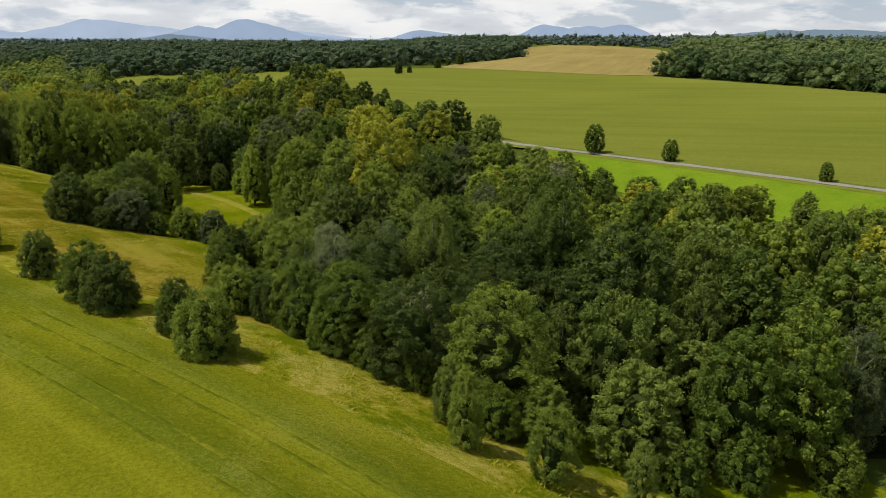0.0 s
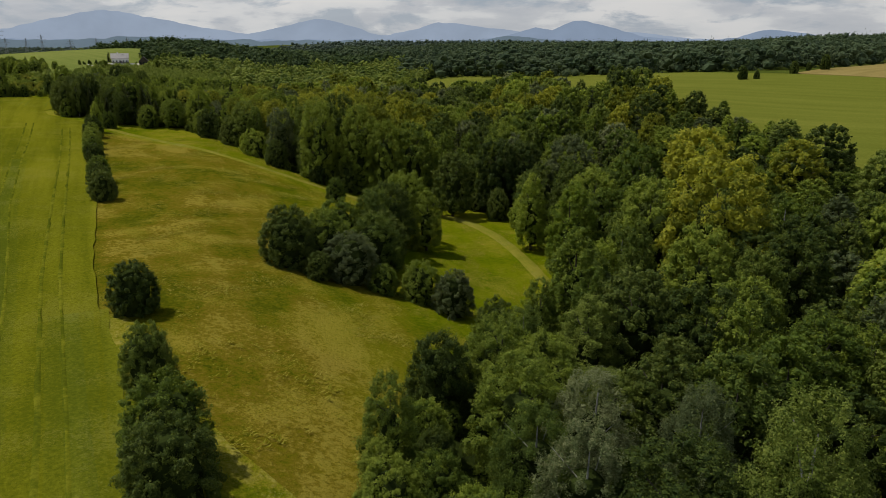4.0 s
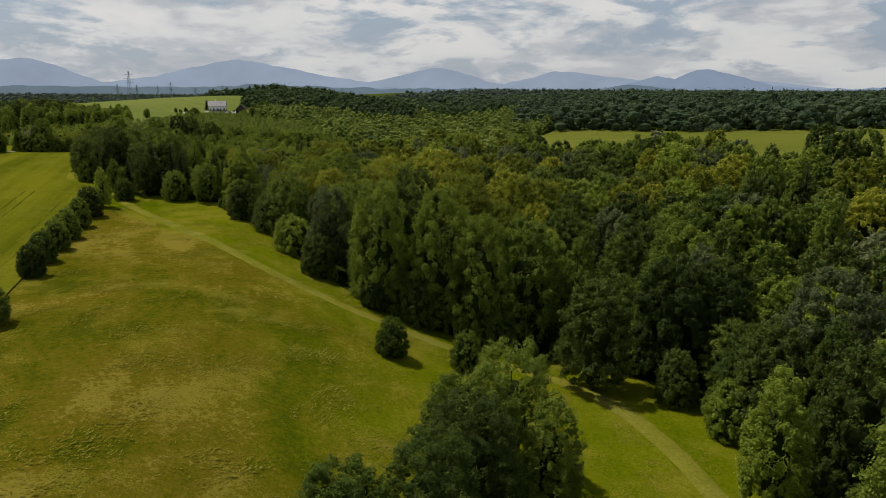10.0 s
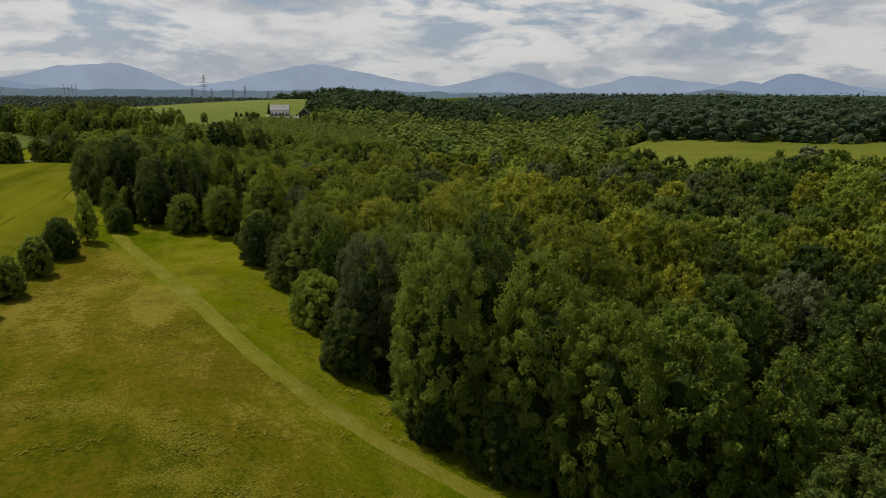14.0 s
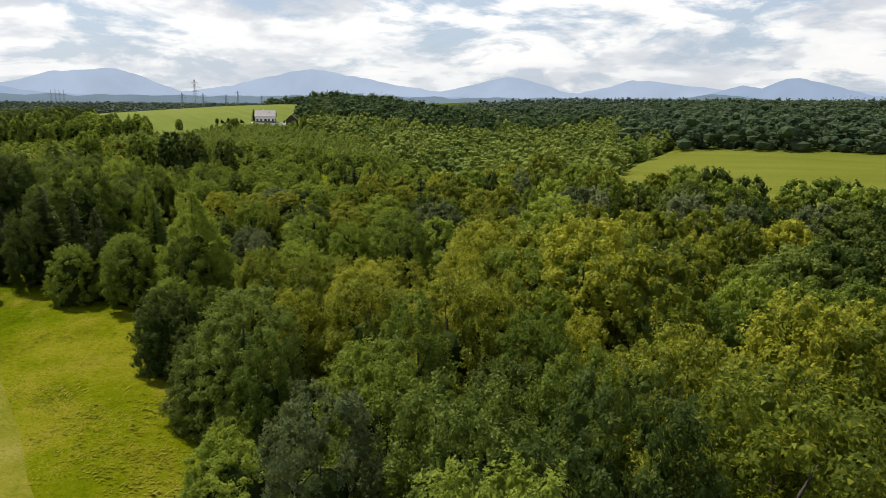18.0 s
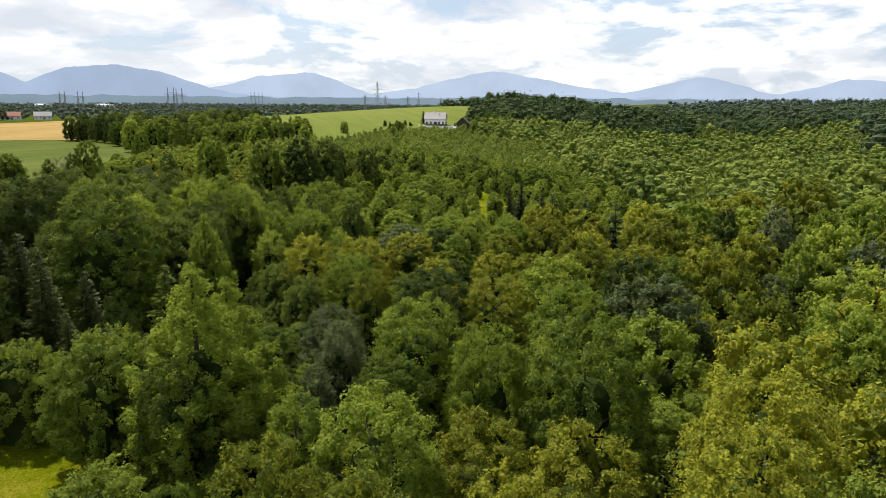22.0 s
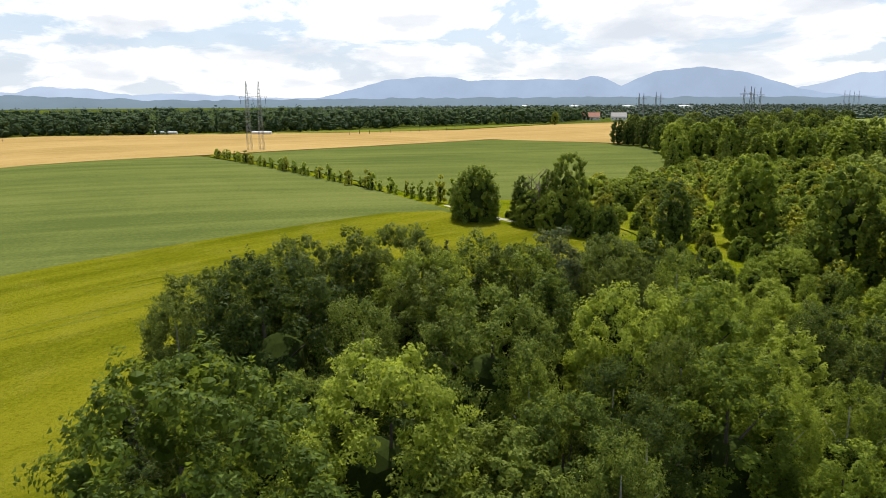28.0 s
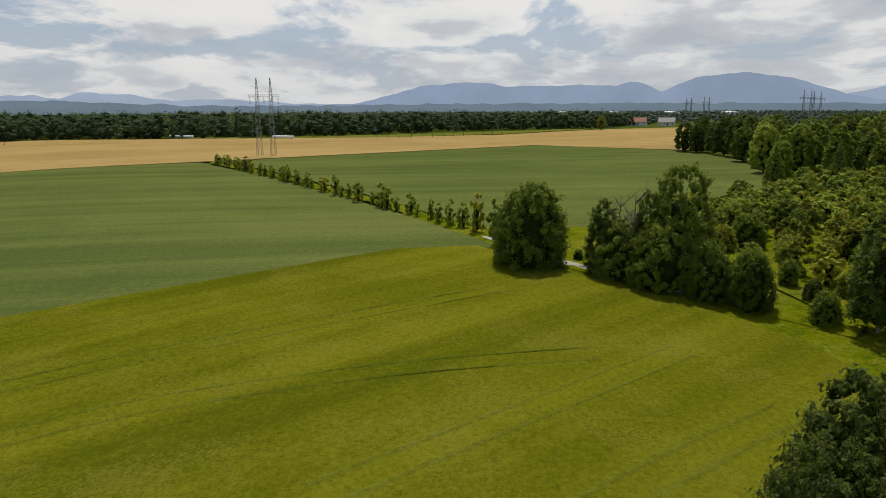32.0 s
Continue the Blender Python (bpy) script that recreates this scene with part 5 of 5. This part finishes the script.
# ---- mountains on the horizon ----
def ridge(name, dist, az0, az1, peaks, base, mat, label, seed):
    """A chain of hills far off: a wall of slopes with a rounded skyline, its peaks set to fit the camera's view."""
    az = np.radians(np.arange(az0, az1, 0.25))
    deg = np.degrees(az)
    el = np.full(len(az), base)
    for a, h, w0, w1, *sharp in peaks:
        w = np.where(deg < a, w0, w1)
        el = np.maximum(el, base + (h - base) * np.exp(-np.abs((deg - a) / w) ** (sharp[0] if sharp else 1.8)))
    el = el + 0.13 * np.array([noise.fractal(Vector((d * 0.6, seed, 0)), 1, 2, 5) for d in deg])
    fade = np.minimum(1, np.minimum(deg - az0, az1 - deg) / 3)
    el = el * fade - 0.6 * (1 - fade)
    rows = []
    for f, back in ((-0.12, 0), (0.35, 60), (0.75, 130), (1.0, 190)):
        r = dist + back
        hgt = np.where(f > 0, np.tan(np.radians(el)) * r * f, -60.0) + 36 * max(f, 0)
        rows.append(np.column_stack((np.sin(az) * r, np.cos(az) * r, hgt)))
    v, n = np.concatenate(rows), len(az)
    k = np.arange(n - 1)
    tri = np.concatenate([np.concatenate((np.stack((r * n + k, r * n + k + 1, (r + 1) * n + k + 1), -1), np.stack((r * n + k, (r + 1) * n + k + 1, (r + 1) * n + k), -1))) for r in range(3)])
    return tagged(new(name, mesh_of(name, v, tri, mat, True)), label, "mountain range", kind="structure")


FAR_BLUE = ridge_haze_glow("hazy_blue_far", (0.44, 0.525, 0.67), 1.0)
MID_BLUE = ridge_haze_glow("hazy_blue", (0.35, 0.435, 0.585), 1.0)
NEAR_BLUE = ridge_haze_glow("hazy_green_blue", (0.19, 0.25, 0.30), 1.0)
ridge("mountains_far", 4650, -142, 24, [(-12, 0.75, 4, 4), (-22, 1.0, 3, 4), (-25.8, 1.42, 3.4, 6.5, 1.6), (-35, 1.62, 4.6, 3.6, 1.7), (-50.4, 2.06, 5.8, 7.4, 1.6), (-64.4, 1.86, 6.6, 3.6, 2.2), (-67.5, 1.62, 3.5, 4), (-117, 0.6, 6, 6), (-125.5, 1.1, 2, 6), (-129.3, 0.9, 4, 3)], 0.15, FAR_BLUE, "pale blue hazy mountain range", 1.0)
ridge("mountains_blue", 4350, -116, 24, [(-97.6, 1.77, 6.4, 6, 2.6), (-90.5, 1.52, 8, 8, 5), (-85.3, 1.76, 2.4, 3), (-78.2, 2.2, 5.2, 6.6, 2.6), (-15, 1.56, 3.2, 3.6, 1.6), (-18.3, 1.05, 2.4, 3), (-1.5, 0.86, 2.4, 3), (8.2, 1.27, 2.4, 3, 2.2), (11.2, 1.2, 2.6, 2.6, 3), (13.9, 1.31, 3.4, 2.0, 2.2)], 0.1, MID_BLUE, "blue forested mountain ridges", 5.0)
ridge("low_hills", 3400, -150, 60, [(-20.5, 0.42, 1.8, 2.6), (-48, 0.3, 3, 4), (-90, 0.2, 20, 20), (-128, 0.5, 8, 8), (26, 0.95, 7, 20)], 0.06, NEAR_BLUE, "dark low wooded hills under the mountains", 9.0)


# ---- loose grass ----
def tufts(name, poly, n, size, mat, label, seed, off=0.0, clumped=1.0):
    """Thin bent stems, thick in some patches."""
    rng = np.random.default_rng(seed)
    xs, ys = [p[0] for p in poly], [p[1] for p in poly]
    X, Y = rng.uniform(min(xs), max(xs), n * 4), rng.uniform(min(ys), max(ys), n * 4)
    dens = np.array([noise.noise(Vector((x / 6, y / 9, seed))) + 0.5 * noise.noise(Vector((x / 1.6, y / 1.6, seed + 7))) for x, y in zip(X, Y)])
    ok = inside(poly, X, Y) & (dens * clumped * 2.4 + rng.uniform(-0.5, 0.5, n * 4) > 0.6)
    X, Y = X[ok][:n], Y[ok][:n]
    m = len(X)
    p = np.column_stack((X, Y, land(X, Y) + off + 0.04))
    a = rng.normal(0.9, 0.7, m)
    t = np.column_stack((np.cos(a), np.sin(a), rng.uniform(0.05, 0.6, m)))
    b = np.column_stack((-np.sin(a), np.cos(a), np.zeros(m)))
    s = size * rng.uniform(0.5, 1.5, (m, 1))
    v = np.stack((p + t * s, p + b * s * 0.16, p - b * s * 0.16), 1).reshape(-1, 3)
    return tagged(new(name, mesh_of(name, v, np.arange(3 * m).reshape(-1, 3), mat)), label, "grass", kind="stuff")


tufts("meadow_tufts", [(-60, 95), (-112, 130), (-188, 190), (-200, 200), (-170, 208), (-120, 190), (-76, 194), (-50, 180), (-36, 150), (-34, 110)], 90000, 0.3, DRY, "loose pale tufts of meadow grass", 21, 0.0, 0.75)
tufts("edge_tufts", [(-176, 207), (-160, 198), (-146, 194.5), (-133, 189.5), (-119, 184), (-110, 184), (-100, 187), (-92, 190), (-92, 195), (-110, 190), (-120, 190), (-134, 196), (-146, 201), (-166, 207)], 14000, 0.45, DRY, "tall pale grass along the wood's foot", 27, 0.0, 0.4)
tufts("strip_tufts", [(25, 25), (5, 45), (-23, 61), (-56, 85), (-62, 92), (-40, 100), (-22, 72), (0, 56), (14, 50)], 16000, 0.4, DRY, "tall tufts of rough grass by the wood", 22, 0.12, 0.7)
tufts("corner_tufts", [(-244, 222), (-262, 238), (-285, 234), (-300, 214), (-330, 224), (-345, 236), (-300, 246), (-262, 250)], 9000, 0.45, DRY, "tall weeds at the field corner", 25, 0.05, 0.5)

# ---- house, barn, pylons ----


def box(sx, sy, sz, x=0, y=0, z=0, bevel=0.0):
    bm = bmesh.new()
    bmesh.ops.create_cube(bm, size=1, matrix=Matrix.Translation((x, y, z + sz / 2)) @ Matrix.Diagonal((sx, sy, sz, 1)))
    if bevel:
        bmesh.ops.bevel(bm, geom=bm.edges[:], offset=bevel, segments=1, affect="EDGES")
    return bm


def gable(sx, sy, z, rise, over=0.5, thick=0.25):
    """A saddle roof as one solid with eaves."""
    bm = bmesh.new()
    a, b = sx / 2 + over, sy / 2 + over
    drop = rise / (sy / 2) * over
    prof = [(-b, z - drop), (0, z + rise), (b, z - drop), (b, z - drop - thick), (0, z + rise - thick), (-b, z - drop - thick)]
    l = [bm.verts.new((-a, y, h)) for y, h in prof]
    r = [bm.verts.new((a, y, h)) for y, h in prof]
    for k in range(6):
        bm.faces.new((l[k], l[(k + 1) % 6], r[(k + 1) % 6], r[k]))
    for s in (l, r):
        bm.faces.new((s[0], s[1], s[4], s[5]))
        bm.faces.new((s[1], s[2], s[3], s[4]))
    bmesh.ops.recalc_face_normals(bm, faces=bm.faces[:])
    return bm


def walls(sx, sy, sz, rise):
    """The body of a house with its gable ends."""
    bm = bmesh.new()
    prof = [(-sy / 2, -1.0), (-sy / 2, sz), (0, sz + rise - 0.3), (sy / 2, sz), (sy / 2, -1.0)]
    l = [bm.verts.new((-sx / 2, y, h)) for y, h in prof]
    r = [bm.verts.new((sx / 2, y, h)) for y, h in prof]
    for k in range(5):
        bm.faces.new((l[k], l[(k + 1) % 5], r[(k + 1) % 5], r[k]))
    bm.faces.new(l)
    bm.faces.new(r[::-1])
    bmesh.ops.recalc_face_normals(bm, faces=bm.faces[:])
    return bm


def house(name, x, y, turn, sx, sy, sz, rise, roof, label, n_win=5, chimney=True, wall=None, thin=True):
    root = new(name)
    root.matrix_world = pose(x, y, float(land(x, y)), 0, 0, turn)
    part("wall", walls(sx, sy, sz, rise), wall or PLASTER, root)
    r = part("roof", gable(sx, sy, sz, rise), roof, root)
    if chimney:
        part("chimney", box(0.7, 0.7, 1.8, -sx * 0.12, 0.6, sz + rise - 0.9), PLASTER, r)
    for k in range(n_win):
        wx = -sx / 2 + sx * (k + 0.5) / n_win
        f = part("window", box(1.25, 0.12, 1.45, wx, -sy / 2 - 0.03, 1.0), WHITE, root, "white window frame")
        for s in (-0.28, 0.28):
            part("pane", box(0.5, 0.1, 1.25, wx + s, -sy / 2 - 0.06, 1.1), GLASS, f)
    d = part("door", box(1.1, 0.12, 2.1, sx * 0.06, -sy / 2 - 0.04, 0), WOOD, root, "brown wooden door")
    for k in range(3):
        wy = -sy / 2 + sy * (k + 0.5) / 3
        for side in (-1, 1):
            part("window", box(0.12, 1.1, 1.3, side * (sx / 2 + 0.03), wy, 1.0), GLASS, root)
    return tagged(root, label, "house")


home = house("house", -466, 433, 47, 11.6, 7.4, 4.3, 3.2, ROOF, "white two-storey farmhouse with a pale saddle roof", 5)
part("plinth", box(11.8, 7.6, 1.5, 0, 0, -0.4), STONE, home, "dark grey stone ground floor")
part("dormer_vent", box(0.5, 0.4, 0.5, 2.4, -1.4, 6.3), DARKROOF, home)
house("barn", -449, 440, 137, 8.0, 6.6, 3.4, 3.0, DARKROOF, "dark timber barn with a steep saddle roof", 0, False, WOOD)
house("farm_building", -975, 255, 80, 18, 9, 4, 4, REDROOF, "low farm building with a red roof", 4, False)
house("farm_building", -985, 285, 80, 16, 9, 4, 4, ROOF, "low farm building with a grey roof", 4, False)
terrace = new("terrace_wall", None)
terrace.matrix_world = pose(-455.5, 425, float(land(-455.5, 425)), 0, 0, 47)
part("wall_face", box(17.5, 0.4, 1.5, 1.5, 0, -0.3), PLASTER, terrace)
part("coping", box(17.7, 0.6, 0.12, 1.5, 0, 1.2), WHITE, terrace)
tagged(terrace, "low white rendered terrace wall before the house", "garden wall")
sheet("yard", [(-449, 436), (-461, 420), (-470, 424), (-458, 444)], 0.45, GRAVEL, "pale gravel yard before the house", "yard", 3.0, 0.3)
strip("driveway", [(-450, 432), (-449, 422), (-452, 410), (-458, 402.5), (-468, 405), (-474, 412)], 2.4, 0.5, GRAVEL, "pale gravel drive curving up to the house", "driveway")
for k in range(9):
    f = k / 8
    tree("bush", -468 - 6 * f, 418 - 14 * f + (k % 2), 1.6 + 0.9 * (k % 3), "dark", 0.6, "garden shrubs by the house", "in the garden")
for k in range(3):
    tree("bush", -457 + 2 * k, 440 + 1.5 * k, 2.0 + 0.5 * k, "dark", 0.6, "garden shrubs by the house", "in the garden")
tree("spruce", -476, 431, 8.5, "needle", 1.1, "", "behind the house")
for x, y, h in ((-412, 372, 7.0), (-415, 377, 8.0), (-419, 381, 7.0), (-408, 369, 5.5), (-423, 428, 7.5), (-428, 434, 9.0), (-434, 445, 9.5), (-440, 452, 9.0), (-421, 420, 6.0)):
    tree("round", x, y, h, "mid", 0.95, "trees below the house", "on the slope below the house")
for k in range(4):
    house("industrial_hall", -2260 - 40 * k, 560 - 150 * k, 15, 70, 24, 9, 2.0, WHITE, "long white industrial hall far on the plain", 0, False, WHITE)


def beam(bm, p, q, r):
    p, q = Vector(p), Vector(q)
    m = (p + q) / 2
    rot = (q - p).to_track_quat("Z", "Y").to_matrix().to_4x4()
    bmesh.ops.create_cube(bm, size=1, matrix=Matrix.Translation(m) @ rot @ Matrix.Diagonal((2 * r, 2 * r, (q - p).length, 1)))


def lattice(bm, x, w0, w1, z0, z1, steps, r):
    for k in range(steps):
        f0, f1 = k / steps, (k + 1) / steps
        a, b = w0 + (w1 - w0) * f0, w0 + (w1 - w0) * f1
        h0, h1 = z0 + (z1 - z0) * f0, z0 + (z1 - z0) * f1
        c0 = [(x - a, -a, h0), (x + a, -a, h0), (x + a, a, h0), (x - a, a, h0)]
        c1 = [(x - b, -b, h1), (x + b, -b, h1), (x + b, b, h1), (x - b, b, h1)]
        for i in range(4):
            j = (i + 1) % 4
            beam(bm, c0[i], c1[i], r)
            beam(bm, c0[i], c1[j], r * 0.6)
            beam(bm, c0[j], c1[i], r * 0.6)


def portal_pylon(x, y, turn, high, label, thick=0.055):
    """Two lattice masts with a cross-arm and two peaks."""
    root = new("pylon")
    root.matrix_world = pose(x, y, float(land(x, y)), 0, 0, turn)
    g = high * 0.092
    top = high * 0.76
    for s in (-1, 1):
        bm = bmesh.new()
        lattice(bm, s * g, high * 0.034, high * 0.018, -0.5, top, 9, thick)
        part("mast", bm, STEEL, root)
        bm = bmesh.new()
        lattice(bm, s * g, high * 0.018, high * 0.003, top, high, 5, thick * 0.8)
        part("peak", bm, STEEL, root)
    bm = bmesh.new()
    for z in (top, top + high * 0.025):
        for yy in (-0.5, 0.5):
            beam(bm, (-2.2 * g, yy, z), (2.2 * g, yy, z), thick)
    for k in range(14):
        xx = -2.2 * g + 4.4 * g * k / 13
        beam(bm, (xx, -0.5, top), (xx, 0.5, top + high * 0.025), thick * 0.6)
        beam(bm, (xx, 0.5, top), (xx, -0.5, top + high * 0.025), thick * 0.6)
    part("cross_arm", bm, STEEL, root)
    bm = bmesh.new()
    beam(bm, (-1.1 * g, 0, top + high * 0.07), (1.1 * g, 0, top + high * 0.07), thick)
    part("tie_bar", bm, STEEL, root)
    for xx in (-2.05 * g, 0, 2.05 * g):
        bm = bmesh.new()
        for k in range(7):
            bmesh.ops.create_cone(bm, segments=8, radius1=0.16, radius2=0.1, depth=0.14, cap_ends=True, matrix=Matrix.Translation((xx, 0, top - 0.3 - k * 0.32)))
        beam(bm, (xx, 0, top), (xx, 0, top - 2.4), 0.03)
        part("insulator", bm, GLASS, root, "dark insulator string")
    return tagged(root, label, "pylon")


def tower_pylon(x, y, turn, high, thick=0.1):
    """A single lattice tower with three cross-arms."""
    root = new("pylon")
    root.matrix_world = pose(x, y, float(land(x, y)), 0, 0, turn)
    bm = bmesh.new()
    lattice(bm, 0, high * 0.08, high * 0.012, -0.5, high, 8, thick)
    part("tower", bm, STEEL, root)
    for f, w in ((0.66, 0.17), (0.78, 0.22), (0.9, 0.15)):
        bm = bmesh.new()
        for s in (-1, 1):
            beam(bm, (0, 0, high * f + 0.8), (s * w * high, 0, high * f), thick)
            beam(bm, (0, 0, high * f - 0.8), (s * w * high, 0, high * f), thick)
        part("cross_arm", bm, STEEL, root)
    return tagged(root, "distant grey steel lattice pylon", "pylon", "power line pylons")


portal_pylon(-448, 106, 96, 26.5, "steel portal pylon standing in ripe wheat", 0.035)
for x, y, h in ((-1150, 760, 34), (-1240, 850, 34), (-1300, 960, 40), (-1180, 930, 30), (-1420, 1010, 34), (-1500, 1240, 34), (-1350, 1200, 34)):
    tower_pylon(x, y, 40, h)
tower_pylon(-1180, 800, 20, 56, 0.1)
for x, y, h in ((-1000, 420, 36), (-1040, 440, 36), (-1200, 330, 34), (-1260, 360, 36), (-1500, 700, 40), (-1540, 730, 40)):
    portal_pylon(x, y, 70, h, "distant twin steel pylon", 0.11)


def long_wrap(x, y, turn, n):
    root = new("bale_row")
    root.matrix_world = pose(x, y, float(land(x, y)), 0, 0, turn)
    for k in range(n):
        bm = bmesh.new()
        bmesh.ops.create_cone(bm, segments=12, radius1=0.8, radius2=0.8, depth=1.7, cap_ends=True, matrix=Matrix.Translation((k * 1.75, 0, 1.2)) @ Matrix.Rotation(math.pi / 2, 4, "Y"))
        bmesh.ops.bevel(bm, geom=bm.edges[:], offset=0.08, segments=1, affect="EDGES")
        part("bale", bm, WHITE, root)
    return tagged(root, "row of white foil-wrapped bales by the wheat", "hay bales")


long_wrap(-573, -14, 75, 5)
long_wrap(-571, -4, 75, 4)
long_wrap(-575, 47, 75, 8)


def post(x, y, h):
    root = new("field_post")
    root.matrix_world = pose(x, y, float(land(x, y)), 0, 0, 15)
    part("stake", box(0.22, 0.22, h, 0, 0, -0.2, 0.03), WOOD, root)
    part("cap", box(0.3, 0.3, 0.12, 0, 0, h - 0.2), WOOD, root)
    return tagged(root, "weathered wooden post standing in ripe wheat", "post", "posts in the wheat")


for k in range(13):
    post(-572 - 5.5 * k + (k % 3), 106 + 5.2 * k * 0.9, 2.4 + 0.4 * (k % 2))
post(-505, -58, 3.0)
